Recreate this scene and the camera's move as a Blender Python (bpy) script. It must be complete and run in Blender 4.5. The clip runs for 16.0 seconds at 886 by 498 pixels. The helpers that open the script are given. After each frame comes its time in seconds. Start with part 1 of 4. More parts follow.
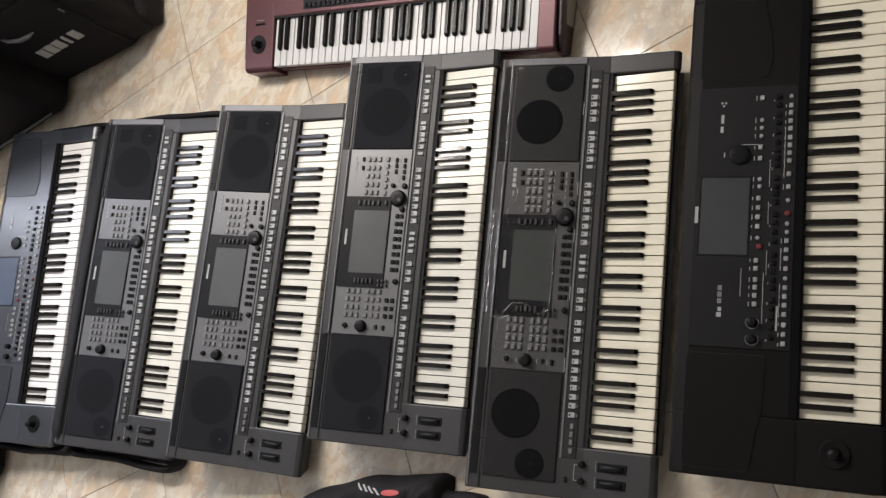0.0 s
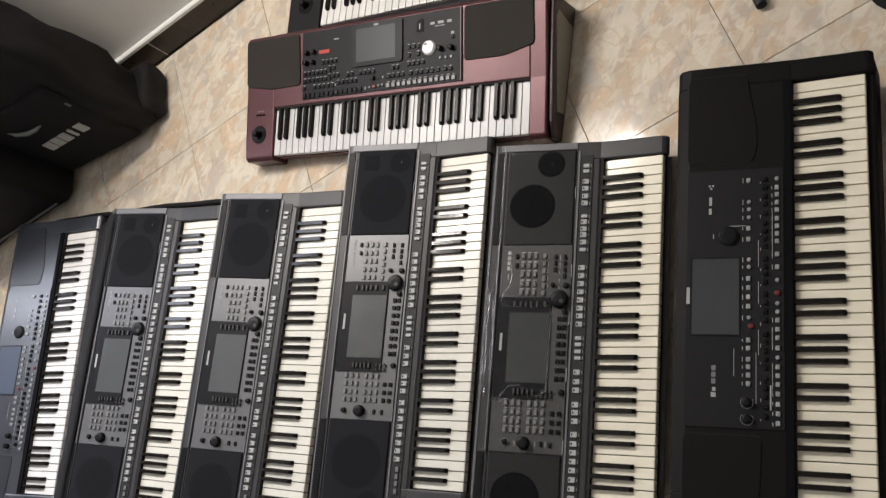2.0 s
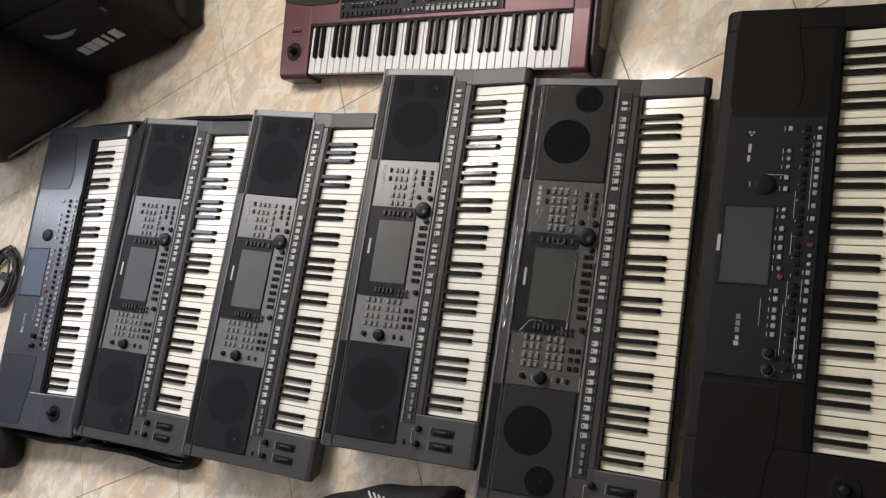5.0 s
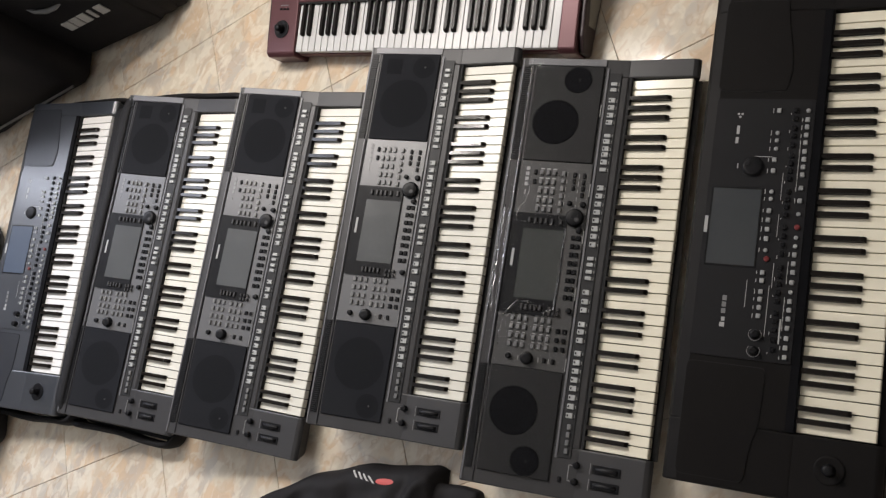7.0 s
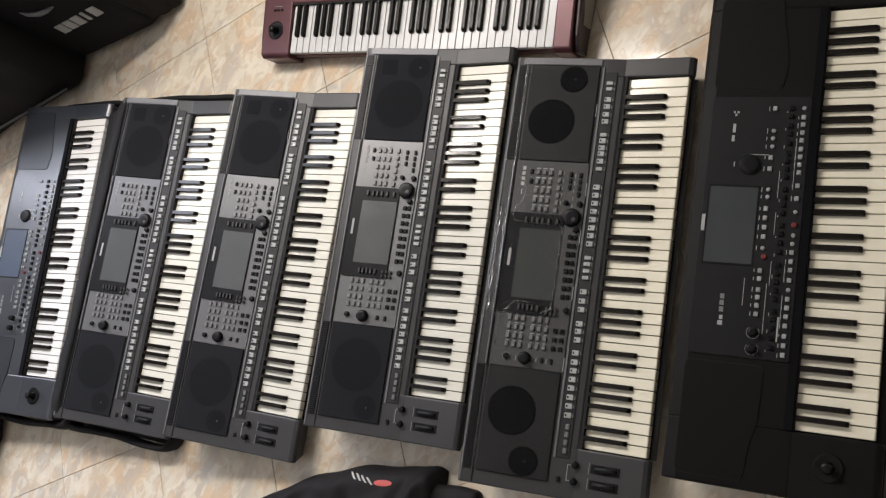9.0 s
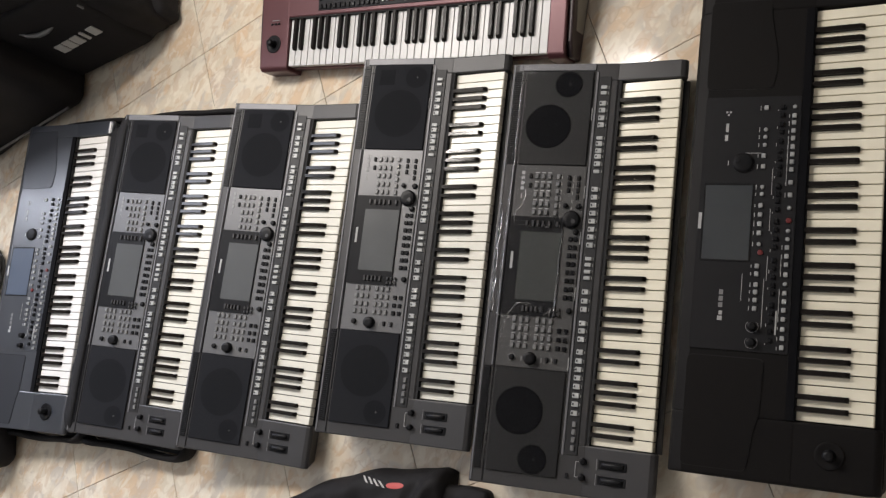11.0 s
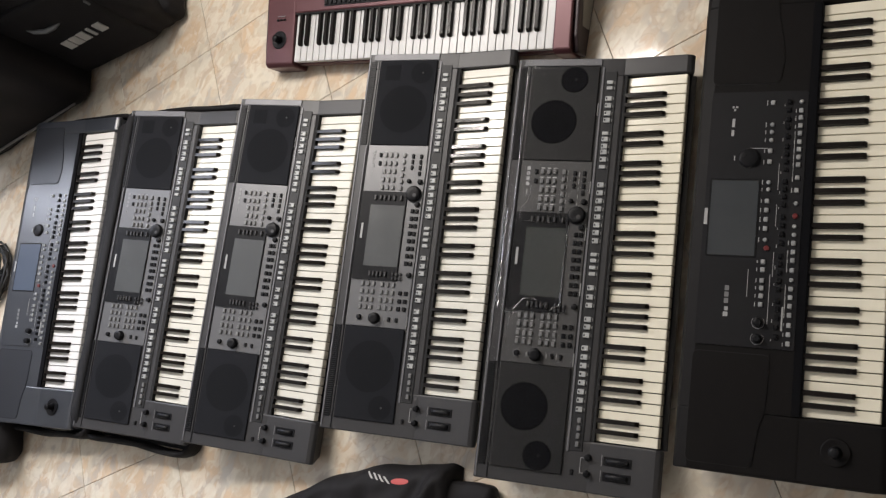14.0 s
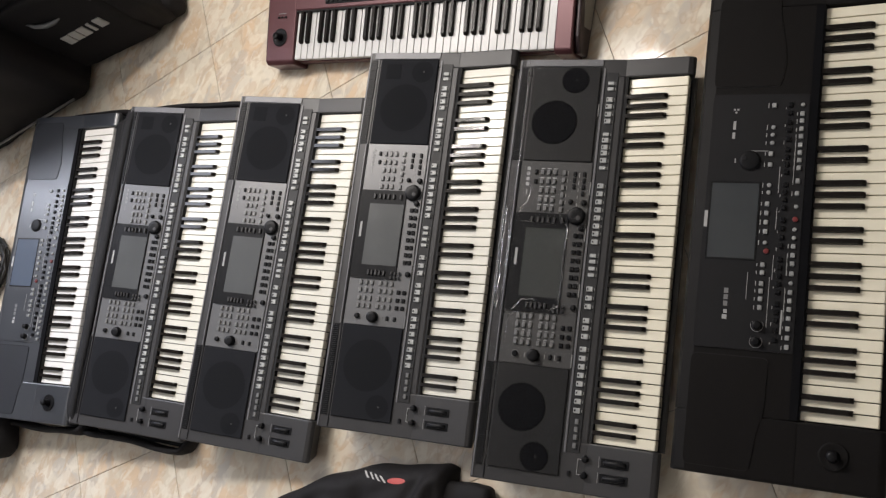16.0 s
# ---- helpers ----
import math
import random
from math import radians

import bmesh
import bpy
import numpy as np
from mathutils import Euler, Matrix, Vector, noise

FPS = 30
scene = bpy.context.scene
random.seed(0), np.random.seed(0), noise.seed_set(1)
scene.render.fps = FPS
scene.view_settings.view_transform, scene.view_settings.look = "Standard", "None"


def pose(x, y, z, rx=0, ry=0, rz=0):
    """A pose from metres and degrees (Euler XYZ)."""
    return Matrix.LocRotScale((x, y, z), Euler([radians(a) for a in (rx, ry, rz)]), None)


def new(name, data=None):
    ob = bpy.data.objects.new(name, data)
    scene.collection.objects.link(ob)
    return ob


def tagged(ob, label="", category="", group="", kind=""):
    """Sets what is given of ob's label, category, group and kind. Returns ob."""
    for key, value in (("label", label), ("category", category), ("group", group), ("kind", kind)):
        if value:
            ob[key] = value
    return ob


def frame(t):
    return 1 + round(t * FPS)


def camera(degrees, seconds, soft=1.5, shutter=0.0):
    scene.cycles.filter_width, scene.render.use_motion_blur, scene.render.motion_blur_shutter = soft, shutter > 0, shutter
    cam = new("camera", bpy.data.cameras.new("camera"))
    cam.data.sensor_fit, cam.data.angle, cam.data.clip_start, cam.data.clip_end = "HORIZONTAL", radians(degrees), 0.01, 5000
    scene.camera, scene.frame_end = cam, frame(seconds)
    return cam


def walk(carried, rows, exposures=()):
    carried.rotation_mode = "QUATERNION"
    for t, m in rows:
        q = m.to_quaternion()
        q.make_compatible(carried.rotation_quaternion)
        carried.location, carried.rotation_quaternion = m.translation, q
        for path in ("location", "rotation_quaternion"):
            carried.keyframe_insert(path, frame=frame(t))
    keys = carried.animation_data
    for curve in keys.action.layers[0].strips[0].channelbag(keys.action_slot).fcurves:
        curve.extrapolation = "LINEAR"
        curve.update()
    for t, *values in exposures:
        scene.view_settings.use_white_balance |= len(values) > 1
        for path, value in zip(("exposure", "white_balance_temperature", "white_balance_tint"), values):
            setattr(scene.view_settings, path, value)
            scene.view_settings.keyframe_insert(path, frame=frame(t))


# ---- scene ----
from mathutils import bvhtree

cam = camera(50.43, 16.0, soft=1.3, shutter=0.4)
walk(cam, [
    (0, pose(1.0796, -0.4443, 2.0311, 13.158, 29.919, 6.261)),
    (0.5, pose(1.0900, -0.4442, 2.0309, 13.068, 31.141, 6.379)),
    (1, pose(1.1023, -0.4398, 2.0367, 14.003, 30.247, 5.109)),
    (1.5, pose(1.1130, -0.4398, 2.0412, 15.677, 30.505, 5.183)),
    (2, pose(1.1129, -0.4405, 2.0467, 17.631, 30.444, 5.425)),
    (2.5, pose(1.1108, -0.4340, 2.0515, 18.792, 30.317, 5.200)),
    (3, pose(1.1111, -0.4332, 2.0569, 19.662, 30.344, 5.224)),
    (3.5, pose(1.1113, -0.4383, 2.0540, 19.829, 30.292, 5.873)),
    (4, pose(1.1083, -0.4451, 2.0491, 18.349, 29.867, 7.538)),
    (4.5, pose(1.1016, -0.4464, 2.0436, 16.792, 30.139, 9.314)),
    (4.7, pose(1.1003, -0.4401, 2.0385, 16.114, 30.839, 9.817)),
    (7, pose(1.0932, -0.4492, 2.0318, 14.928, 29.856, 10.340)),
    (7.5, pose(1.0907, -0.4524, 2.0300, 14.800, 29.021, 9.480)),
    (8, pose(1.0888, -0.4496, 2.0333, 14.740, 29.145, 9.416)),
    (8.5, pose(1.0877, -0.4498, 2.0320, 14.693, 29.454, 9.575)),
    (9, pose(1.0867, -0.4497, 2.0315, 14.672, 29.642, 9.756)),
    (11.3, pose(1.1018, -0.4508, 2.0839, 13.453, 29.919, 7.429)),
    (11.5, pose(1.1073, -0.4507, 2.0759, 13.384, 30.328, 7.588)),
    (12, pose(1.1041, -0.4535, 2.0770, 13.843, 30.228, 7.762)),
    (12.5, pose(1.1030, -0.4539, 2.0757, 13.647, 30.326, 7.650)),
    (13, pose(1.1020, -0.4534, 2.0744, 13.597, 30.555, 7.741)),
    (13.5, pose(1.0988, -0.4535, 2.0747, 13.522, 30.251, 7.731)),
    (14, pose(1.1001, -0.4536, 2.0737, 13.644, 30.340, 7.783)),
    (14.5, pose(1.1005, -0.4504, 2.0730, 13.677, 30.593, 7.988)),
    (15, pose(1.0981, -0.4520, 2.0739, 13.682, 30.431, 8.176)),
    (15.5, pose(1.0948, -0.4523, 2.0713, 13.692, 30.150, 8.361)),
    (16, pose(1.0955, -0.4529, 2.0714, 13.933, 30.074, 8.424)),
])

# ---- light ----
WA = radians(24.5)                       # direction in which the long wall runs
WD = Vector((math.cos(WA), math.sin(WA), 0))
WN = Vector((-math.sin(WA), math.cos(WA), 0))   # towards the long wall
WALL = 1.464                             # distance of the long wall along WN


def at_wall(s, p, z):
    """World place from the run along the wall, the distance towards it and the height."""
    return WD * s + WN * p + Vector((0, 0, z))


world = bpy.data.worlds.new("sky")
scene.world = world
world.use_nodes = True
sky = world.node_tree.nodes.new("ShaderNodeTexSky")
sky.sky_type, sky.sun_disc, sky.sun_elevation, sky.sun_rotation = "NISHITA", False, radians(40), radians(150)
world.node_tree.links.new(sky.outputs[0], world.node_tree.nodes["Background"].inputs[0])
world.node_tree.nodes["Background"].inputs[1].default_value = 0.1


def area(name, eye, target, sx, sy, watts, colour):
    lamp = bpy.data.lights.new(name, "AREA")
    lamp.shape, lamp.size, lamp.size_y, lamp.energy, lamp.color = "RECTANGLE", sx, sy, watts, colour
    ob = new(name, lamp)
    z = (Vector(eye) - Vector(target)).normalized()
    x = WD.copy()
    y = z.cross(x).normalized()
    x = y.cross(z)
    ob.matrix_world = Matrix.Translation(eye) @ Matrix((x, y, z)).transposed().to_4x4()
    return ob


WIN_S, WIN_Z, WIN_W, WIN_H = -1.85, 1.45, 1.5, 0.95
area("daylight", at_wall(WIN_S, WALL + 0.05, WIN_Z), at_wall(WIN_S, 0, WIN_Z), WIN_W - 0.1, WIN_H - 0.1, 58, (0.82, 0.86, 1.0))
area("tube_light_glow", at_wall(-0.50, WALL - 0.075, 2.13), at_wall(-0.50, -0.15, 0), 1.40, 0.035, 51, (1.0, 0.935, 0.88))


# ---- materials ----
def material(name, colour, rough=0.5, metal=0.0, vary=0.06, grain=220.0, bump=0.05, patch=9.0, coat=0.0, piece=0.0, spec=0.5):
    m = bpy.data.materials.new(name)
    m.use_nodes = True
    nt = m.node_tree
    b = nt.nodes["Principled BSDF"]
    co = nt.nodes.new("ShaderNodeTexCoord")
    fine, big = nt.nodes.new("ShaderNodeTexNoise"), nt.nodes.new("ShaderNodeTexNoise")
    fine.inputs["Scale"].default_value, fine.inputs["Detail"].default_value = grain, 3
    big.inputs["Scale"].default_value, big.inputs["Detail"].default_value = patch, 5
    for n in (fine, big):
        nt.links.new(co.outputs["Object"], n.inputs["Vector"])
    mix = nt.nodes.new("ShaderNodeMix")
    mix.data_type = "RGBA"
    c = Vector(colour)
    mix.inputs[6].default_value = (*(c * (1 - vary)), 1)
    mix.inputs[7].default_value = (*[min(0.95, k) for k in c * (1 + vary)], 1)
    add = nt.nodes.new("ShaderNodeMath")
    add.operation, add.use_clamp = "MULTIPLY_ADD", True
    nt.links.new(big.outputs["Fac"], add.inputs[0])
    add.inputs[1].default_value = 1.0
    half = nt.nodes.new("ShaderNodeMath")
    half.operation = "MULTIPLY_ADD"
    nt.links.new(fine.outputs["Fac"], half.inputs[0])
    half.inputs[1].default_value, half.inputs[2].default_value = 0.5, -0.25
    nt.links.new(half.outputs[0], add.inputs[2])
    nt.links.new(add.outputs[0], mix.inputs[0])
    last = mix.outputs[2]
    if piece:
        info = nt.nodes.new("ShaderNodeObjectInfo")
        ramp = nt.nodes.new("ShaderNodeMapRange")
        ramp.inputs[3].default_value, ramp.inputs[4].default_value = 1 - piece, 1 + piece
        nt.links.new(info.outputs["Random"], ramp.inputs[0])
        mul = nt.nodes.new("ShaderNodeMix")
        mul.data_type, mul.blend_type = "RGBA", "MULTIPLY"
        mul.inputs[0].default_value = 1
        nt.links.new(last, mul.inputs[6])
        nt.links.new(ramp.outputs[0], mul.inputs[7])
        last = mul.outputs[2]
    nt.links.new(last, b.inputs["Base Color"])
    b.inputs["Metallic"].default_value, b.inputs["Coat Weight"].default_value = metal, coat
    b.inputs["Specular IOR Level"].default_value = spec
    rr = nt.nodes.new("ShaderNodeMapRange")
    rr.inputs[3].default_value, rr.inputs[4].default_value = max(0.02, rough - 0.08), min(1, rough + 0.08)
    nt.links.new(big.outputs["Fac"], rr.inputs[0])
    nt.links.new(rr.outputs[0], b.inputs["Roughness"])
    if bump:
        bp = nt.nodes.new("ShaderNodeBump")
        bp.inputs["Strength"].default_value, bp.inputs["Distance"].default_value = bump, 0.001
        nt.links.new(fine.outputs["Fac"], bp.inputs["Height"])
        nt.links.new(bp.outputs[0], b.inputs["Normal"])
    return m


def tile_material():
    """Polished ceramic: cream ground with peach and grey clouds, another cut on each tile."""
    m = bpy.data.materials.new("cream marbled tile")
    m.use_nodes = True
    nt = m.node_tree
    b = nt.nodes["Principled BSDF"]
    co, info = nt.nodes.new("ShaderNodeTexCoord"), nt.nodes.new("ShaderNodeObjectInfo")
    mp = nt.nodes.new("ShaderNodeMapping")
    mp.vector_type = "TEXTURE"
    mp.inputs["Rotation"].default_value = (0, 0, radians(38))
    mp.inputs["Scale"].default_value = (1.55, 1.0, 1.0)
    off = nt.nodes.new("ShaderNodeMath")
    off.operation = "MULTIPLY"
    off.inputs[1].default_value = 37.0
    nt.links.new(info.outputs["Random"], off.inputs[0])
    nt.links.new(co.outputs["Object"], mp.inputs["Vector"])
    nt.links.new(off.outputs[0], mp.inputs["Location"])
    last = None
    base = (0.60, 0.53, 0.42, 1)

    def cloud(scale, detail, warp, rough=0.5):
        n = nt.nodes.new("ShaderNodeTexNoise")
        n.noise_dimensions = "4D"
        n.inputs["W"].default_value = scale * 1.7
        n.inputs["Scale"].default_value, n.inputs["Detail"].default_value, n.inputs["Distortion"].default_value = scale, detail, warp
        n.inputs["Roughness"].default_value = rough
        nt.links.new(mp.outputs[0], n.inputs["Vector"])
        return n.outputs["Fac"]

    def ranged(value, lo, hi, to):
        r = nt.nodes.new("ShaderNodeMapRange")
        r.inputs[1].default_value, r.inputs[2].default_value, r.inputs[4].default_value = lo, hi, to
        nt.links.new(value, r.inputs[0])
        return r.outputs[0]

    def laid(under, over, fac):
        x = nt.nodes.new("ShaderNodeMix")
        x.data_type = "RGBA"
        nt.links.new(fac, x.inputs[0])
        if under:
            nt.links.new(under, x.inputs[6])
        else:
            x.inputs[6].default_value = base
        x.inputs[7].default_value = over
        return x.outputs[2]

    # soft clouds with one firm side, as if torn and laid over one another
    for scale, lo, hi, col, amount in ((10, 0.46, 0.57, (0.63, 0.445, 0.285, 1), 0.66), (13, 0.49, 0.58, (0.44, 0.41, 0.375, 1), 0.58), (16, 0.50, 0.56, (0.70, 0.64, 0.53, 1), 0.72), (21, 0.53, 0.58, (0.54, 0.41, 0.29, 1), 0.5), (27, 0.53, 0.60, (0.71, 0.65, 0.54, 1), 0.6)):
        last = laid(last, col, ranged(cloud(scale, 2.5, 0.9), lo, hi, amount))
    # thin broken veins along the borders of larger clouds
    for scale, width, col, amount in ((10, 0.020, (0.42, 0.32, 0.23, 1), 0.42), (15, 0.030, (0.72, 0.66, 0.56, 1), 0.25)):
        off2 = nt.nodes.new("ShaderNodeMath")
        off2.operation = "SUBTRACT"
        nt.links.new(cloud(scale, 2.5, 0.9), off2.inputs[0])
        off2.inputs[1].default_value = 0.515
        edge = nt.nodes.new("ShaderNodeMath")
        edge.operation = "ABSOLUTE"
        nt.links.new(off2.outputs[0], edge.inputs[0])
        gate = nt.nodes.new("ShaderNodeMath")
        gate.operation = "MULTIPLY"
        nt.links.new(ranged(edge.outputs[0], width, 0.0, amount), gate.inputs[0])
        nt.links.new(ranged(cloud(scale * 0.7 + 1, 2, 0.0), 0.45, 0.60, 1.0), gate.inputs[1])
        last = laid(last, col, gate.outputs[0])
    last = laid(last, (0.50, 0.42, 0.33, 1), ranged(cloud(90, 3, 0.3), 0.55, 0.75, 0.25))
    nt.links.new(last, b.inputs["Base Color"])
    b.inputs["Roughness"].default_value = 0.09
    return m


M_TILE = tile_material()
M_GROUT = material("grey grout", (0.20, 0.165, 0.13), 0.9, grain=400, bump=0.3)
M_WALL = material("painted plaster", (0.74, 0.73, 0.70), 0.75, grain=120, bump=0.15, patch=2.5, vary=0.03)
M_CEIL = material("ceiling paint", (0.8, 0.8, 0.78), 0.8, vary=0.02)
M_SKIRT = material("brown marbled skirting", (0.052, 0.040, 0.031), 0.3, spec=0.3, vary=0.6, patch=22, piece=0.2)
M_STRIP = material("white plaster strip", (0.72, 0.71, 0.68), 0.7, vary=0.05)
M_GREY = material("charcoal plastic", (0.0355, 0.0345, 0.0355), 0.40, grain=700, bump=0.08, spec=0.35)
M_DARK = material("dark panel plastic", (0.026, 0.026, 0.027), 0.45, grain=700, bump=0.08, spec=0.22)
M_SILVER = material("silver grey panel", (0.118, 0.118, 0.120), 0.36, metal=0.35, grain=900, bump=0.04)
M_EDGE = material("satin grey trim", (0.13, 0.13, 0.137), 0.45, metal=0.2, vary=0.04)
M_FLAT = material("flat black speaker panel", (0.0200, 0.0198, 0.0200), 0.5, grain=700, bump=0.08, spec=0.14)
M_CLOTH = material("black speaker mesh", (0.0115, 0.012, 0.0145), 0.8, grain=1600, bump=0.3, vary=0.2, spec=0.14)
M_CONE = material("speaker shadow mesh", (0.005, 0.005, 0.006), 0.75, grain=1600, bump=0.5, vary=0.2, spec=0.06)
M_CONE2 = material("faint speaker disc", (0.0085, 0.009, 0.0105), 0.8, grain=1600, bump=0.3, vary=0.2, spec=0.1)
M_BLACK = material("black plastic", (0.008, 0.008, 0.009), 0.38, grain=800, bump=0.06, spec=0.14)
M_SATIN = material("black satin casing", (0.0062, 0.0054, 0.0052), 0.55, grain=900, bump=0.1, spec=0.11)
M_PANEL = material("graphite panel", (0.0110, 0.0107, 0.0118), 0.52, grain=900, bump=0.06, spec=0.16)
# casing and cover: bluish window reflection mixed into the base colour
M_DAYTINT = material("glossy dark casing with daylight tint", (0.0185, 0.0215, 0.0285), 0.33, grain=900, bump=0.05, spec=1.0)
M_DAYGRILLE = material("dark speaker cover with daylight tint", (0.0115, 0.0135, 0.0190), 0.38, grain=900, bump=0.12, spec=0.7)
M_FOLD = material("charcoal padded fold", (0.0115, 0.0115, 0.013), 0.75, grain=700, bump=0.5, vary=0.3, spec=0.3)
M_WHITE = material("ivory key", (0.78, 0.73, 0.585), 0.17, grain=60, bump=0.0, vary=0.02, piece=0.02)
M_WHITE2 = material("white key", (0.69, 0.668, 0.585), 0.19, grain=60, bump=0.0, vary=0.02, piece=0.02, spec=0.35)
M_WHITE4 = material("clean white key", (0.70, 0.685, 0.655), 0.19, grain=60, bump=0.0, vary=0.02, piece=0.02, spec=0.35)
M_WHITE3 = material("cool white key", (0.55, 0.545, 0.535), 0.24, grain=60, bump=0.0, vary=0.02, piece=0.02, spec=0.2)
M_INK = material("blue-black panel", (0.019, 0.0182, 0.0205), 0.42, grain=700, bump=0.06, spec=0.10)
M_EBONY = material("black key", (0.0100, 0.0080, 0.0065), 0.09, grain=300, bump=0.02, spec=0.16)
M_EBONY2 = material("dull black key", (0.0110, 0.0090, 0.0080), 0.22, grain=300, bump=0.02, spec=0.09)
M_WELL = material("key well felt", (0.01, 0.01, 0.01), 0.9)
M_BUTTON = material("pale grey button", (0.37, 0.375, 0.37), 0.4, vary=0.04, piece=0.1)
M_BUTTON2 = material("mid grey button", (0.150, 0.150, 0.150), 0.35, vary=0.05, piece=0.12)
M_BUTTON3 = material("light grey button", (0.27, 0.275, 0.27), 0.4, vary=0.04, piece=0.12)
M_RED = material("red button", (0.13, 0.012, 0.012), 0.4)
M_SCREEN = material("unlit display", (0.052, 0.055, 0.055), 0.24, vary=0.02, bump=0.0, spec=0.7)
# blue of the reflected daylight is part of this display colour
M_SCREEN2 = material("unlit display with blue sheen", (0.066, 0.084, 0.118), 0.2, vary=0.02, bump=0.0, spec=0.7)
M_SCREEN5 = material("dim blue-grey display", (0.033, 0.037, 0.041), 0.22, vary=0.02, bump=0.0, spec=0.6)
M_SCREEN3 = material("dark unlit display", (0.036, 0.039, 0.037), 0.2, vary=0.02, bump=0.0)
M_EMBLEM = material("red print on fabric", (0.45, 0.06, 0.05), 0.6, grain=700, bump=0.2)
M_INLAY = material("dull taupe inlay", (0.22, 0.205, 0.175), 0.5)
M_SCREEN4 = material("pale unlit display", (0.050, 0.055, 0.057), 0.30, vary=0.02, bump=0.0, spec=0.12)
M_PLATE = material("grey plate under film", (0.060, 0.059, 0.058), 0.45, grain=700, bump=0.08, spec=0.3)
M_PRINT = material("white print", (0.34, 0.34, 0.335), 0.6, vary=0.03, bump=0.0)
M_DIMPRINT = material("dim grey print", (0.16, 0.16, 0.16), 0.5, vary=0.03, bump=0.0)
M_REDPRINT = material("red print", (0.42, 0.04, 0.025), 0.6, bump=0.0)
M_WINE = material("burgundy metallic plastic", (0.086, 0.031, 0.035), 0.36, metal=0.35, grain=1200, bump=0.03)
M_WINEDARK = material("dark burgundy plastic", (0.020, 0.0075, 0.0090), 0.42, grain=900)
M_TAUPE = material("taupe speaker mesh", (0.028, 0.025, 0.0215), 0.75, grain=1500, bump=0.5, vary=0.2, spec=0.15)
M_DIAL = material("silver dial", (0.75, 0.75, 0.73), 0.3, metal=0.3, vary=0.05)
M_BAG = material("black nylon fabric", (0.0100, 0.0090, 0.0095), 0.68, grain=900, bump=0.6, vary=0.3, spec=0.2)
M_LINING = material("dark grey padded lining", (0.011, 0.011, 0.0125), 0.8, grain=700, bump=0.5, vary=0.25)
M_ZIP = material("grey zip", (0.20, 0.19, 0.18), 0.4, metal=0.5, grain=500)
M_LOGO = material("pale print on fabric", (0.40, 0.39, 0.37), 0.7, grain=700, bump=0.3)
M_RUBBER = material("matt black rubber", (0.015, 0.015, 0.015), 0.6)
M_BEIGE = material("beige fabric", (0.33, 0.27, 0.20), 0.8, grain=300, bump=0.4)
M_WOODP = material("white window frame", (0.7, 0.7, 0.68), 0.5)


def glass_material(name, rough, tint, ior=1.45):
    m = bpy.data.materials.new(name)
    m.use_nodes = True
    nt = m.node_tree
    nt.nodes.clear()
    out, mix = nt.nodes.new("ShaderNodeOutputMaterial"), nt.nodes.new("ShaderNodeMixShader")
    tr, gl, fr = nt.nodes.new("ShaderNodeBsdfTransparent"), nt.nodes.new("ShaderNodeBsdfGlossy"), nt.nodes.new("ShaderNodeFresnel")
    tr.inputs[0].default_value = (tint, tint, tint, 1)
    gl.inputs["Roughness"].default_value = rough
    fr.inputs[0].default_value = ior
    nt.links.new(fr.outputs[0], mix.inputs[0])
    nt.links.new(tr.outputs[0], mix.inputs[1])
    nt.links.new(gl.outputs[0], mix.inputs[2])
    nt.links.new(mix.outputs[0], out.inputs[0])
    return m


M_GLASS = glass_material("window glass", 0.02, 0.97)
M_FILM = glass_material("clear plastic film", 0.05, 0.98, 1.13)
M_CREASE = glass_material("creased plastic film", 0.16, 0.96, 1.5)


# ---- mesh helpers ----
def mesh_of(bm, name, mat, smooth=False):
    me = bpy.data.meshes.new(name)
    bmesh.ops.recalc_face_normals(bm, faces=bm.faces)
    bm.to_mesh(me)
    bm.free()
    me.materials.append(mat)
    if smooth:
        for p in me.polygons:
            p.use_smooth = True
    return me


def part(name, bm, mat, parent, label="", smooth=False):
    ob = new(name, mesh_of(bm, name, mat, smooth))
    ob.parent = parent
    if label:
        tagged(ob, label)
    return ob


def piece(name, me, parent, m):
    """One more object on a shared mesh."""
    ob = new(name, me)
    ob.parent = parent
    ob.matrix_local = m
    return ob


def thing(name, label, category, m, group=""):
    ob = new(name)
    ob.empty_display_size = 0.1
    ob.matrix_world = m
    return tagged(ob, label, category, group)


def bevelled(bm, r, seg=2):
    if r > 0:
        edges = [e for e in bm.edges if len(e.link_faces) == 2 and e.calc_face_angle(0) > 0.5]
        bmesh.ops.bevel(bm, geom=edges, offset=r, segments=seg, affect="EDGES", profile=0.5, clamp_overlap=True)
    return bm


def box(x0, x1, y0, y1, z0, z1, r=0.0, seg=1, bm=None):
    own = bmesh.new()
    bmesh.ops.create_cube(own, size=1)
    for v in own.verts:
        v.co = Vector(((x0 + x1) / 2 + v.co.x * (x1 - x0), (y0 + y1) / 2 + v.co.y * (y1 - y0), (z0 + z1) / 2 + v.co.z * (z1 - z0)))
    bevelled(own, r, seg)
    return own if bm is None else joined(bm, own)


def joined(bm, other):
    me = bpy.data.meshes.new("tmp")
    other.to_mesh(me)
    other.free()
    bm.from_mesh(me)
    bpy.data.meshes.remove(me)
    return bm


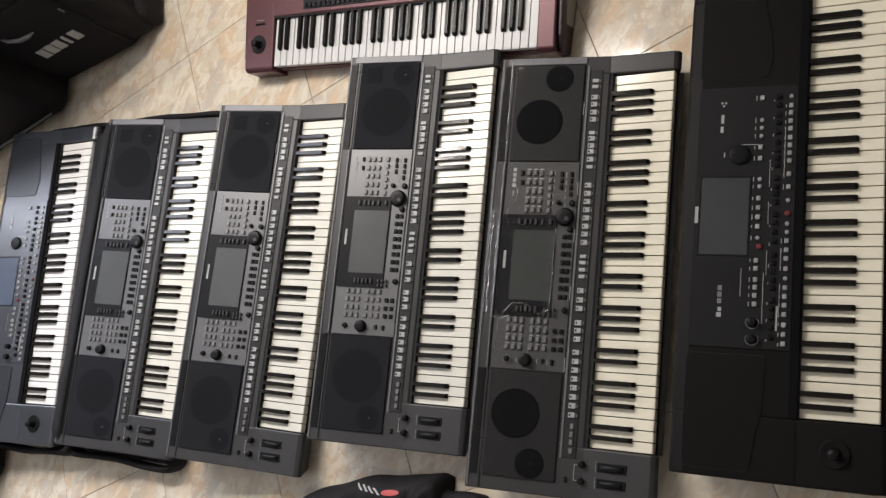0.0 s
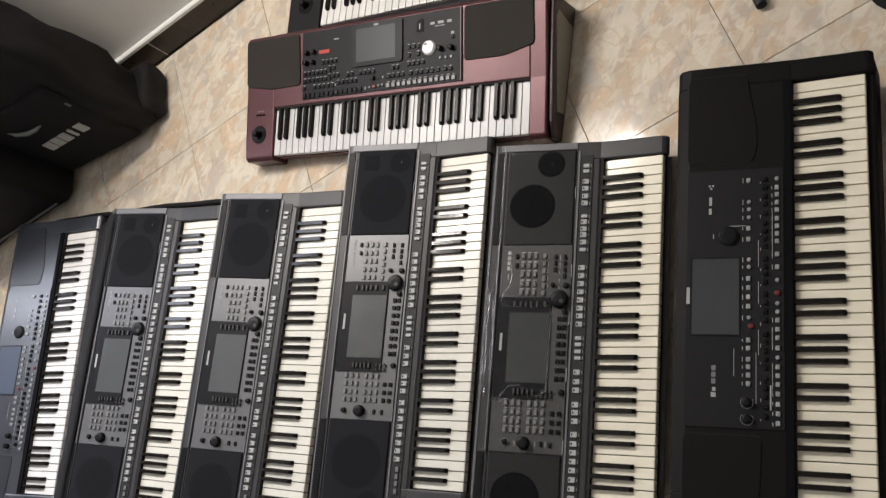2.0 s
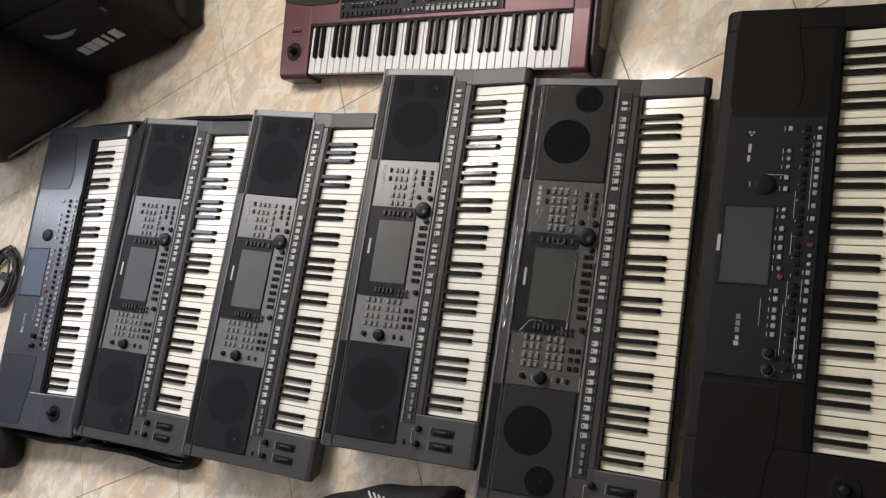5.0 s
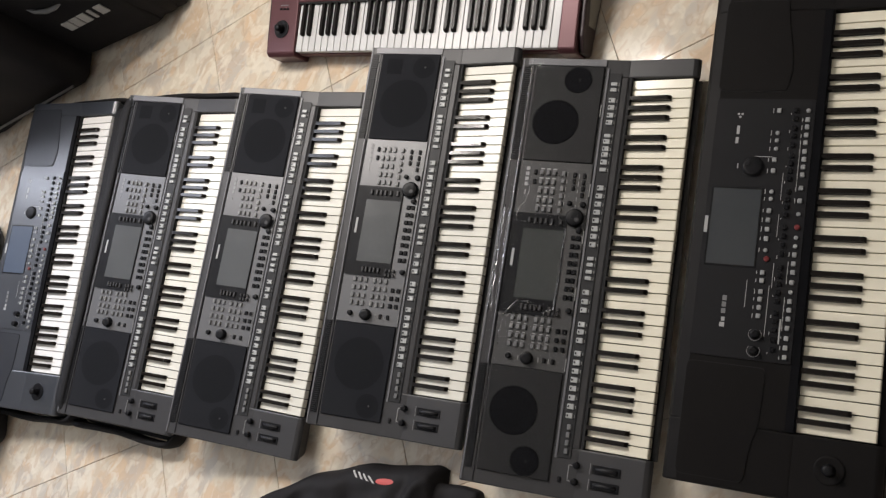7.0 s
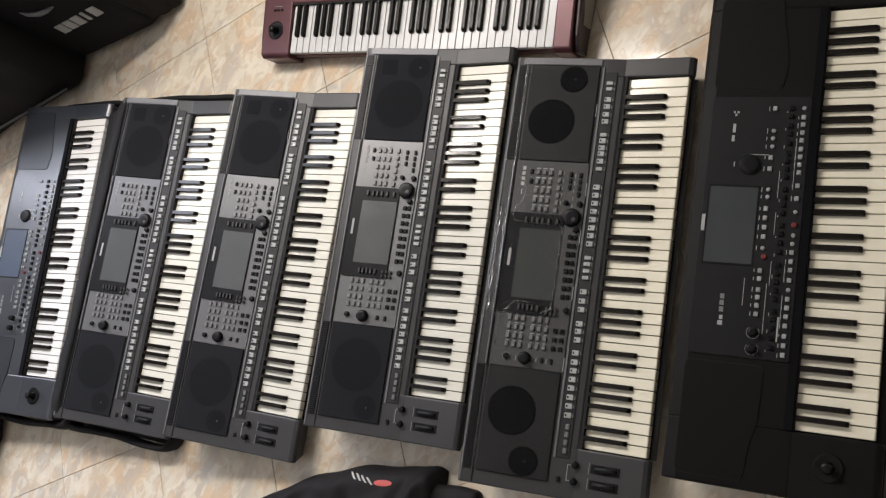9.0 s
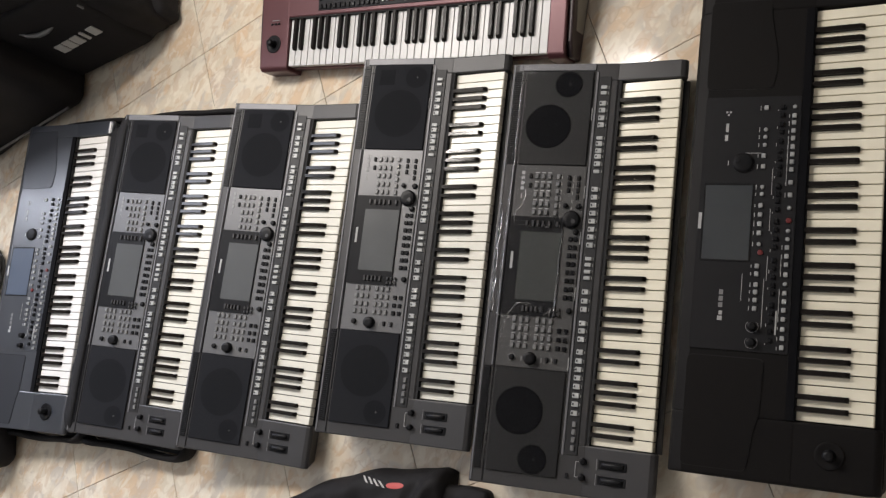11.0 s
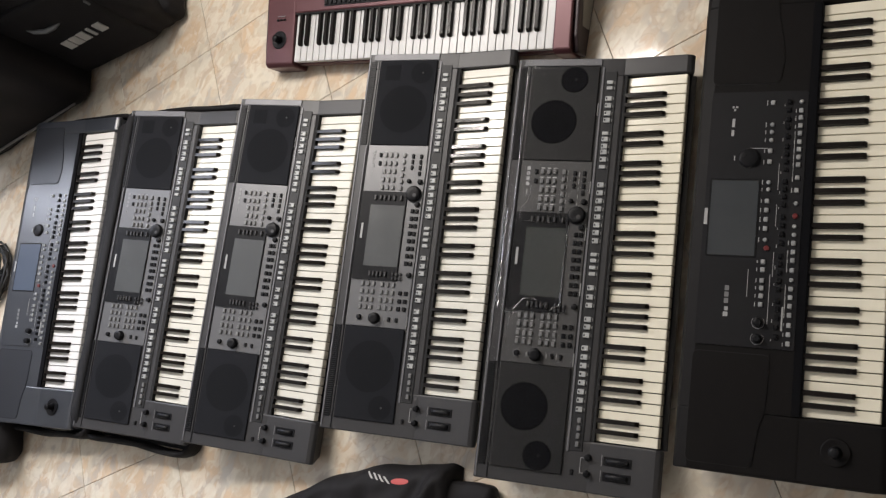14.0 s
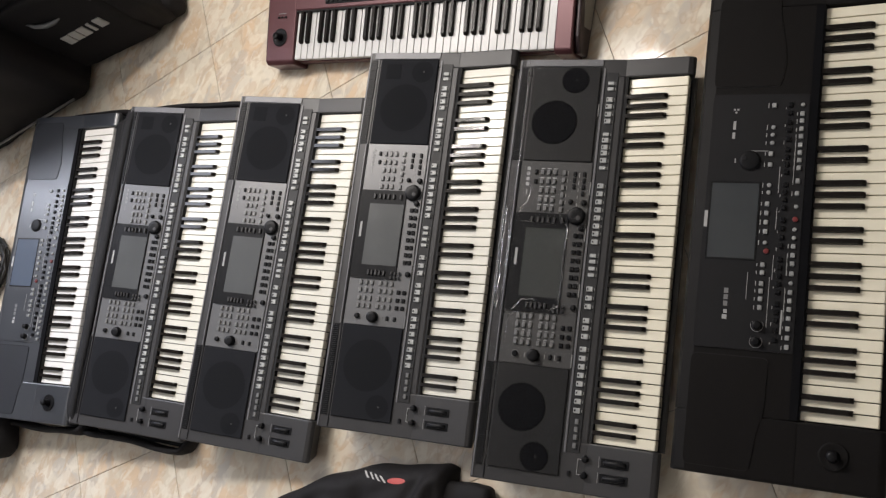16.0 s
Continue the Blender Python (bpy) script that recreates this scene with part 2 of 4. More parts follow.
def prism(points, z0, z1, r=0.0, seg=1):
    """A plan outline raised from z0 to z1."""
    bm = bmesh.new()
    low = [bm.verts.new((x, y, z0)) for x, y in points]
    top = [bm.verts.new((x, y, z1)) for x, y in points]
    bm.faces.new(low[::-1])
    bm.faces.new(top)
    for i in range(len(points)):
        j = (i + 1) % len(points)
        bm.faces.new((low[i], low[j], top[j], top[i]))
    return bevelled(bm, r, seg)


def profile(points, x0, x1, r=0.0, seg=2):
    """A side outline (y, z) drawn out from x0 to x1."""
    bm = bmesh.new()
    a = [bm.verts.new((x0, y, z)) for y, z in points]
    b = [bm.verts.new((x1, y, z)) for y, z in points]
    bm.faces.new(a)
    bm.faces.new(b[::-1])
    for i in range(len(points)):
        j = (i + 1) % len(points)
        bm.faces.new((a[i], b[i], b[j], a[j]))
    bmesh.ops.recalc_face_normals(bm, faces=bm.faces)
    return bevelled(bm, r, seg)


def rounded(points, r, n=4):
    """A plan outline with round corners."""
    out = []
    for i, p in enumerate(points):
        p, a, b = Vector(p), Vector(points[i - 1]), Vector(points[(i + 1) % len(points)])
        s, e = p + (a - p).normalized() * r, p + (b - p).normalized() * r
        for k in range(n + 1):
            t = k / n
            out.append(tuple(s.lerp(p, t).lerp(p.lerp(e, t), t)))
    return out


def lathe(points, n=20):
    """A turned shape from (radius, height) pairs."""
    bm = bmesh.new()
    rings = [[bm.verts.new((r * math.cos(2 * math.pi * k / n), r * math.sin(2 * math.pi * k / n), z)) for k in range(n)] for r, z in points]
    for a, b in zip(rings, rings[1:]):
        for k in range(n):
            bm.faces.new((a[k], a[(k + 1) % n], b[(k + 1) % n], b[k]))
    bm.faces.new(rings[0][::-1])
    bm.faces.new(rings[-1])
    return bm


def shear(bm, surface):
    for v in bm.verts:
        v.co.z += surface(v.co.y)
    return bm


def bars(rows, height, surface):
    """Thin printed bars (u, v, length along u, length along v), lying on the surface."""
    bm = bmesh.new()
    for u, v, a, b in rows:
        box(u - a / 2, u + a / 2, v - b / 2, v + b / 2, 0, height, 0, 1, bm)
    return shear(bm, surface)


def tube(points, r, n=8):
    """A round bar along a line of places."""
    bm = bmesh.new()
    rings = []
    pts = [Vector(p) for p in points]
    for i, p in enumerate(pts):
        d = (pts[min(i + 1, len(pts) - 1)] - pts[max(i - 1, 0)]).normalized()
        a = d.orthogonal().normalized() if not rings else (side - d * side.dot(d)).normalized()
        side = a
        c = d.cross(a)
        rr = r[i] if isinstance(r, (list, tuple)) else r
        rings.append([bm.verts.new(p + (a * math.cos(2 * math.pi * k / n) + c * math.sin(2 * math.pi * k / n)) * rr) for k in range(n)])
    for a, b in zip(rings, rings[1:]):
        for k in range(n):
            bm.faces.new((a[k], a[(k + 1) % n], b[(k + 1) % n], b[k]))
    bm.faces.new(rings[0][::-1])
    bm.faces.new(rings[-1])
    return bm


# ---- the room ----
S0, S1, P0 = -4.8, 3.2, -3.6
H = 2.7


def room_box(name, s0, s1, p0, p1, z0, z1, mat, label, category):
    ob = new(name, mesh_of(box(s0, s1, p0, p1, z0, z1), name, mat))
    ob.matrix_world = pose(0, 0, 0, 0, 0, 24.5)
    return tagged(ob, label, category, kind="structure")


room_box("floor", S0, S1, P0, WALL + 0.15, -0.10, -0.004, M_GROUT, "floor of polished cream marbled tiles with grey joints", "floor")
T = 0.2
w = bmesh.new()
a, b_, lo, hi = WIN_S - WIN_W / 2, WIN_S + WIN_W / 2, WIN_Z - WIN_H / 2, WIN_Z + WIN_H / 2
for q in ((S0, a, -0.1, H), (b_, S1, -0.1, H), (a, b_, -0.1, lo), (a, b_, hi, H)):
    box(q[0], q[1], WALL, WALL + T, q[2], q[3], 0, 1, w)
wall = new("wall_north", mesh_of(w, "wall_north", M_WALL))
wall.matrix_world = pose(0, 0, 0, 0, 0, 24.5)
tagged(wall, "white painted plaster wall above a dark skirting", "wall", kind="structure")
room_box("wall_south", S0, S1, P0 - T, P0, -0.1, H, M_WALL, "plain white painted plaster wall", "wall")
room_box("wall_west", S0 - T, S0, P0 - T, WALL + T, -0.1, H, M_WALL, "plain white painted plaster wall", "wall")
room_box("wall_east", S1, S1 + T, P0 - T, WALL + T, -0.1, H, M_WALL, "plain white painted plaster wall", "wall")
room_box("ceiling", S0 - T, S1 + T, P0 - T, WALL + T, H, H + 0.15, M_CEIL, "plain white painted ceiling", "ceiling")
win = new("window_1")
win.matrix_world = pose(0, 0, 0, 0, 0, 24.5)
tagged(win, "white framed window letting in cool daylight", "window", kind="structure")
fr = bmesh.new()
for q in ((a, a + 0.05, lo, hi), (b_ - 0.05, b_, lo, hi), (a + 0.05, b_ - 0.05, lo, lo + 0.05), (a + 0.05, b_ - 0.05, hi - 0.05, hi)):
    box(q[0], q[1], WALL + 0.08, WALL + 0.13, q[2], q[3], 0.004, 1, fr)
part("window_frame", fr, M_WOODP, win)
pane = part("pane", box(a + 0.05, b_ - 0.05, WALL + 0.10, WALL + 0.106, lo + 0.05, hi - 0.05), M_GLASS, win)
pane.visible_shadow = False

tube_lamp = thing("wall_tube_lamp", "white fluorescent batten lamp mounted on the wall", "lamp", pose(*at_wall(-0.50, WALL, 2.13), 0, 0, 24.5))
part("batten", box(-0.74, 0.74, -0.05, 0, -0.025, 0.03, 0.006, 2), M_STRIP, tube_lamp)
for u in (-0.725, 0.725):
    part("end_cap", box(u - 0.012, u + 0.012, -0.085, -0.051, -0.02, 0.016, 0.004), M_STRIP, tube_lamp)
# skirting along the long wall: brown tiles with a white strip on top
skirt = new("baseboard")
skirt.matrix_world = pose(0, 0, 0, 0, 0, 24.5)
tagged(skirt, "dark brown marbled tile skirting with a white top strip", "skirting", kind="structure")
SK_H, SK_T = 0.100, 0.012
part("strip", box(S0, S1, WALL - 0.022, WALL - 0.002, SK_H + 0.001, SK_H + 0.020, 0.004), M_STRIP, skirt, "white plaster strip")
me = mesh_of(box(-0.2005, 0.2005, WALL - SK_T, WALL - 0.002, 0.0, SK_H, 0.0012), "skirting_tile", M_SKIRT)
part("joint_filler", box(S0, S1, WALL - SK_T + 0.002, WALL - 0.003, 0.0, SK_H - 0.001), M_STRIP, skirt, "pale filler between skirting tiles")
k = 0
while S0 + 0.2 + k * 0.405 < S1:
    piece("skirting_tile", me, skirt, Matrix.Translation((-0.824 + 0.2025 + (k - 10) * 0.405, 0, 0)))
    k += 1

# floor tiles, square to the long wall
floor = bpy.data.objects["floor"]
SKEW = 0.0115                            # the rows run slightly out of square
slab = box(-0.2018, 0.2018, -0.2, 0.2, -0.012, 0.0, 0.0010)
for v in slab.verts:
    v.co.y += SKEW * v.co.x
me = mesh_of(slab, "tile", M_TILE)
for i in range(-12, 8):
    for j in range(-10, 3):
        s, p = 0.004 + 0.2025 + 0.405 * i, 0.2474 + 0.2007 + 0.4014 * j + SKEW * (0.207 + 0.405 * i + 0.35)
        if S0 + 0.1 < s < S1 - 0.1 and P0 + 0.1 < p < WALL:
            piece("tile", me, floor, Matrix.Translation((s, p, 0)))


# ---- keyboards ----
PITCH = 0.845 / 36


def keys(parent, length, top, ivory, ebony=M_EBONY2):
    """Sixty-one keys, C to C, fronts at v = 0."""
    g = 0.0010
    front = [(0.0, top - 0.018), (0.0, top - 0.0015), (0.002, top), (length, top), (length, top - 0.018)]
    white = mesh_of(profile(front, -PITCH / 2 + g, PITCH / 2 - g, 0.0008, 1), "white_key", ivory)
    raised = profile([(0.0445, top - 0.004), (0.0455, top + 0.005), (0.0500, top + 0.0108), (0.0530, top + 0.0114), (length, top + 0.0116), (length, top - 0.004)], -0.0058, 0.0058, 0.0004, 1)
    for v in raised.verts:
        v.co.x *= 1 - 0.17 * max(0.0, v.co.z - top) / 0.0116
    black = mesh_of(raised, "black_key", ebony)
    for i in range(36):
        u = -0.4225 + PITCH * (i + 0.5)
        piece("white_key", white, parent, Matrix.Translation((u, 0, random.uniform(-0.0003, 0.0003))))
        if i % 7 in (0, 1, 3, 4, 5) and i < 35:
            piece("black_key", black, parent, Matrix.Translation((u + PITCH / 2, 0, 0)))


def buttons(parent, name, me, spots, surface, slope, lift=0.0):
    for u, v in spots:
        piece(name, me, parent, Matrix.Translation((u, v, surface(v) + lift)) @ Matrix.Rotation(math.atan(slope), 4, "X"))


def button_mesh(name, a, b, h, mat, r=0.0012):
    return mesh_of(box(-a / 2, a / 2, -b / 2, b / 2, -0.001, h, r), name, mat)


def knob_mesh(name, r, h, mat):
    return mesh_of(lathe([(r * 1.06, -0.001), (r * 1.06, h * 0.2), (r * 0.98, h * 0.25), (r * 0.93, h * 0.92), (r * 0.85, h), (r * 0.3, h * 0.96)], 20), name, mat, True)


GREY_STEP = 0.2


def grey_top(v):
    return 0.086 + (v - 0.145) * GREY_STEP


STRIP_U = (0.406, 0.392, 0.366, 0.349, 0.33, 0.313, 0.281, 0.267, 0.25, 0.236, 0.218, 0.2, 0.157, 0.138, 0.119, 0.1, 0.081, 0.062, 0.044, 0.025, -0.007, -0.021, -0.037, -0.052,
           -0.084, -0.105, -0.124, -0.156, -0.173, -0.192, -0.221, -0.241, -0.26, -0.279, -0.298, -0.318, -0.337, -0.357)
STRIP_SMALL = (-0.381, -0.398, -0.415, -0.433)


def grey_keyboard(label, m, round_speakers):
    kb = thing("arranger_keyboard", label, "keyboard", m, "keyboards laid out on the floor")
    back = [(0.40, 0.1365), (0.406, 0.128), (0.406, 0.012), (0.396, 0.0)]
    body = profile([(-0.010, 0.0), (-0.012, 0.010), (-0.012, 0.042), (-0.010, 0.048), (-0.003, 0.050), (-0.003, 0.040), (0.146, 0.040), (0.147, 0.084), (0.150, 0.0865)] + back, -0.4240, 0.4240)
    cheek = [(-0.010, 0.0), (-0.012, 0.010), (-0.012, 0.064), (-0.008, 0.073), (0.002, 0.078), (0.147, 0.0860), (0.150, 0.0868)] + back
    joined(body, profile(cheek, -0.534, -0.4241, 0.003))
    joined(body, profile(cheek, 0.4241, 0.468, 0.003))
    for v in body.verts:
        f = max(0.0, 0.04 - v.co.z) / 0.04
        if abs(v.co.x) > 0.45:
            v.co.x -= math.copysign(0.022 * f, v.co.x)
        if v.co.y < 0:
            v.co.y += 0.030 * f
        elif v.co.y > 0.38:
            v.co.y -= 0.020 * f
    part("body", body, M_GREY, kb)
    part("key_well", box(-0.4238, 0.4238, 0.1395, 0.1458, 0.041, 0.0848), M_WELL, kb)
    keys(kb, 0.1435, 0.073, M_WHITE if round_speakers else M_WHITE2, M_EBONY)
    top = grey_top
    dark = M_FLAT if round_speakers else M_CLOTH
    for u0, u1, name in ((-0.503, -0.269, "speaker_grille"), (0.213, 0.447, "speaker_grille")):
        part(name, shear(box(u0, u1, 0.203, 0.364, 0.0005, 0.0045, 0.0015), top), dark, kb, "black speaker panel")
        c, out = (u0 + u1) / 2, 1 if u0 > 0 else -1
        if round_speakers:
            spots = ((c - out * 0.022, 0.300, 0.054), (c + out * 0.083, 0.260, 0.032))
        else:
            spots = ((c - out * 0.018, 0.283, 0.066), (c + out * 0.082, 0.243, 0.030))
        for u, v, r in spots:
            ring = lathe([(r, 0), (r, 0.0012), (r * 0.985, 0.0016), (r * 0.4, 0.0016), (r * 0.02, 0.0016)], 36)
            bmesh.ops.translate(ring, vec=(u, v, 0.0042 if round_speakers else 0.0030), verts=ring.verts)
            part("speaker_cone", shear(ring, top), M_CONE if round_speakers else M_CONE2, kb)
        if not round_speakers and out > 0:
            part("speaker_port", shear(box(c + out * 0.062, c + out * 0.104, 0.303, 0.345, 0.0042, 0.0049, 0.0003), top), M_CONE2, kb)
        bit = lathe([(0.0024, 0.004), (0.0024, 0.006), (0.0012, 0.0064)], 10)
        bmesh.ops.translate(bit, vec=(spots[1][0], spots[1][1] - 0.004, 0), verts=bit.verts)
        part("badge_dot", shear(bit, top), M_GREY, kb)
        slots = bmesh.new()
        n = 46
        for k in range(n):
            u = u0 + (u1 - u0) * (k + 0.5) / n
            box(u - 0.0019, u + 0.0019, 0.3765, 0.3925, 0.0, 0.0022, 0, 1, slots)
        tagged(part("vent_grid", shear(slots, top), M_BLACK, kb, "row of dark vent ribs"), kind="stuff")
    plate = M_PLATE if round_speakers else M_SILVER
    part("centre_panel", shear(box(-0.268, 0.212, 0.2, 0.366, 0.0, 0.0025, 0.001), top), plate, kb, "grey control panel")
    part("end_strip", shear(box(0.449, 0.4665, 0.2, 0.385, 0.0, 0.0025, 0.001), top), M_EDGE, kb, "satin grey end strip")
    part("rear_ledge", shear(box(-0.268, 0.212, 0.3715, 0.3755, 0.0, 0.004, 0.001), top), M_EDGE, kb)
    part("rear_groove", shear(box(-0.530, 0.466, 0.3690, 0.3712, 0.0, 0.0012), top), M_BLACK, kb)
    part("rear_ridge", shear(box(-0.530, 0.466, 0.3945, 0.3985, 0.0, 0.0016, 0.0005), top), M_EDGE, kb)
    part("button_strip", shear(box(-0.448, 0.434, 0.1625, 0.1905, 0.0, 0.0018, 0.0008), top), M_DARK, kb, "dark strip under the style buttons")
    part("trim_line", shear(box(-0.45, 0.445, 0.1925, 0.1975, 0.0, 0.0022, 0.0006), top), M_EDGE, kb)
    bez = shear(prism(rounded([(-0.148, 0.241), (-0.148, 0.365), (0.086, 0.365), (0.086, 0.241)], 0.006), 0.0026, 0.006, 0.001), top)
    part("display_bezel", bez, M_BLACK, kb, "gloss black display surround")
    part("display", shear(box(-0.112, 0.0495, 0.2430, 0.3365, 0.0058, 0.0066), top), M_SCREEN if not round_speakers else M_SCREEN3, kb, "unlit grey display")
    b_light = button_mesh("style_button", 0.0118, 0.0155, 0.0045, M_BUTTON)
    b_thin = button_mesh("style_button", 0.0085, 0.0150, 0.0045, M_BUTTON)
    b_small = button_mesh("part_button", 0.0120, 0.0084, 0.0045, M_BUTTON2)
    b_dark = button_mesh("soft_button", 0.0105, 0.0095, 0.004, M_BLACK)
    thin = (-0.007, -0.021, -0.037, -0.052, 0.2, 0.281, 0.406, 0.392)
    buttons(kb, "style_button", b_light, [(u, 0.177) for u in STRIP_U if u not in thin], top, GREY_STEP, 0.0018)
    buttons(kb, "style_button", b_thin, [(u, 0.177) for u in thin], top, GREY_STEP, 0.0018)
    buttons(kb, "part_button", b_small, [(u, 0.1745) for u in STRIP_SMALL], top, GREY_STEP, 0.0018)
    lamp = mesh_of(box(-0.0022, 0.0022, -0.0017, 0.0017, 0, 0.0006), "button_lamp", M_BLACK)
    buttons(kb, "button_lamp", lamp, [(u, 0.1805) for u in STRIP_U if u not in thin], top, GREY_STEP, 0.0062)
    b_pan = b_small if not round_speakers else button_mesh("part_button", 0.0120, 0.0084, 0.0045, M_BUTTON2)
    upper_u, lower_u = (0.1845, 0.162, 0.1405, 0.118, 0.097), (-0.158, -0.178, -0.1985, -0.218)
    upper_v, lower_v = (0.3137, 0.299, 0.2845), (0.3325, 0.317, 0.3025, 0.279, 0.264, 0.2485)
    buttons(kb, "part_button", b_pan, [(u, v) for u in upper_u for v in upper_v] + [(u, 0.2625) for u in (0.185, 0.167, 0.149, 0.1315, 0.114, 0.096)], top, GREY_STEP, 0.0025)
    b_ink = button_mesh("mode_button", 0.0115, 0.0072, 0.004, M_PANEL)
    buttons(kb, "mode_button", b_ink, [(0.183, 0.238), (0.168, 0.238), (0.1525, 0.238), (0.1825, 0.216), (0.167, 0.216), (0.152, 0.216), (0.1365, 0.216), (0.1848, 0.329), (0.162, 0.3285), (-0.2465, 0.249), (-0.247, 0.229)], top, GREY_STEP, 0.0025)
    buttons(kb, "soft_button", b_dark, [(0.0366 - 0.0196 * k, v) for k in range(8) for v in (0.222, 0.2105)], top, GREY_STEP, 0.0025)
    b_side = button_mesh("slider_button", 0.0135, 0.0062, 0.0055, M_GREY)
    buttons(kb, "slider_button", b_side, [(0.069, v) for v in (0.325, 0.3105, 0.299, 0.287, 0.2727, 0.254)] + [(-0.132, v) for v in (0.3142, 0.305, 0.294, 0.284, 0.2725)], top, GREY_STEP, 0.0055)
    buttons(kb, "soft_button", button_mesh("soft_button", 0.008, 0.006, 0.004, M_GREY), [(u, v) for v in (0.252, 0.242, 0.232) for u in (-0.1305, -0.1418)], top, GREY_STEP, 0.0055)
    buttons(kb, "part_button", b_pan, [(u, v) for u in lower_u for v in lower_v], top, GREY_STEP, 0.0025)
    buttons(kb, "soft_button", b_dark, [(u, v) for u in lower_u[1:] for v in (0.2275, 0.2122)], top, GREY_STEP, 0.0025)
    buttons(kb, "data_wheel", knob_mesh("data_wheel", 0.0200, 0.009, M_BLACK), [(0.082, 0.2235)], top, GREY_STEP, 0.006)
    buttons(kb, "finger_dimple", knob_mesh("finger_dimple", 0.0052, 0.0006, M_GREY), [(0.0765, 0.2155)], top, GREY_STEP, 0.0150)
    buttons(kb, "knob", knob_mesh("knob", 0.0140, 0.014, M_BLACK), [(-0.246, 0.288)], top, GREY_STEP, 0.0025)
    buttons(kb, "knob", knob_mesh("knob", 0.0068, 0.007, M_BLACK), [(-0.2455, 0.3305), (0.1147, 0.2108), (0.0542, 0.2112), (-0.1302, 0.2098)], top, GREY_STEP, 0.0025)
    buttons(kb, "knob", knob_mesh("knob", 0.0055, 0.007, M_BLACK), [(0.1158, 0.2413)], top, GREY_STEP, 0.0025)
    ring = mesh_of(lathe([(0.0088, 0), (0.0088, 0.0006), (0.0080, 0.0006)], 18), "knob_scale", M_DIMPRINT)
    buttons(kb, "knob_scale", ring, [(-0.2455, 0.3305)], top, GREY_STEP, 0.0025)
    marks = [(-0.02, 0.352, 0.036, 0.0055)]
    rng = random.Random(5)
    for u in STRIP_U:
        marks.append((u, 0.1665, 0.007, 0.0012))
    for u in upper_u:
        for v in upper_v:
            marks.append((u + 0.0095, v, rng.uniform(0.0015, 0.003), 0.009))
    for u in lower_u:
        for v in lower_v:
            marks.append((u + 0.0088, v, 0.0016, rng.uniform(0.005, 0.009)))
    for u in (0.185, 0.167, 0.149, 0.1315, 0.114):
        marks.append((u, 0.2545, 0.009, 0.0014))
        marks.append((u - 0.004, 0.2275, rng.uniform(0.006, 0.012), 0.0014))
    for k in range(4):
        marks.append((0.193 - 0.0125 * k, 0.3475, 0.0085, 0.0075))
    marks += [(0.136, 0.3475, 0.012, 0.002), (-0.247, 0.262, 0.010, 0.0014), (-0.247, 0.308, 0.010, 0.0014), (-0.247, 0.239, 0.012, 0.0014)]
    for u0 in (0.34, 0.15, 0.04, -0.09, -0.25):
        marks.append((u0, 0.2005, 0.030, 0.0014))
    tagged(part("printed_legend", bars(marks, 0.0030, top), M_DIMPRINT if not round_speakers else M_PRINT, kb, "small pale printed markings"), kind="stuff")
    bar = part("maker_badge", bars([(-0.02, 0.353, 0.040, 0.0055)], 0.0066, top), M_PRINT, kb, "pale printed badge bar")
    # pitch and modulation wheels with the two pedal knobs
    for u in (-0.461, -0.494):
        part("wheel_well", shear(box(u - 0.0095, u + 0.0095, 0.051, 0.114, 0.0, 0.0016, 0.0006), lambda v: 0.078 + v * 0.055), M_BLACK, kb)
        wheel = lathe([(0.020, -0.0055), (0.026, -0.0045), (0.026, 0.0045), (0.020, 0.0055)], 28)
        bmesh.ops.rotate(wheel, matrix=Matrix.Rotation(radians(90), 3, "Y"), verts=wheel.verts)
        bmesh.ops.scale(wheel, vec=(1, 1, 0.36), verts=wheel.verts)
        bmesh.ops.translate(wheel, vec=(u, 0.0825, 0.0832), verts=wheel.verts)
        part("wheel", wheel, M_BLACK, kb, "", True)
        part("wheel_mark", shear(box(u - 0.012, u + 0.012, 0.1172, 0.1188, 0, 0.0006), lambda v: 0.0785 + v * 0.055), M_DIMPRINT, kb)
    buttons(kb, "knob", knob_mesh("knob", 0.0075, 0.012, M_BLACK), [(-0.459, 0.149), (-0.494, 0.149)], top, GREY_STEP)
    buttons(kb, "mode_button", b_ink, [(-0.494, 0.182)], top, GREY_STEP)
    part("knob_line", shear(joined(box(-0.494, -0.460, 0.1640, 0.1652, 0, 0.0012), joined(box(-0.461, -0.4598, 0.157, 0.1639, 0, 0.0012), box(-0.494, -0.4928, 0.157, 0.1639, 0, 0.0012))), top), M_PRINT, kb)
    return kb


PRO_STEP = 0.12


def pro_top(v):
    return 0.098 + (v - 0.14) * PRO_STEP


def joystick(kb, u, v, z, mat):
    well = lathe([(0.027, 0), (0.027, 0.0012), (0.025, 0.0018), (0.021, 0.0008), (0.008, 0.0004)], 28)
    bmesh.ops.translate(well, vec=(u, v, z), verts=well.verts)
    part("joystick_ring", well, mat, kb, "", True)
    stick = lathe([(0.012, 0), (0.009, 0.006), (0.0085, 0.014), (0.0105, 0.018), (0.009, 0.022), (0.004, 0.0235)], 20)
    bmesh.ops.translate(stick, vec=(u, v, z + 0.001), verts=stick.verts)
    part("joystick", stick, M_BLACK, kb, "", True)


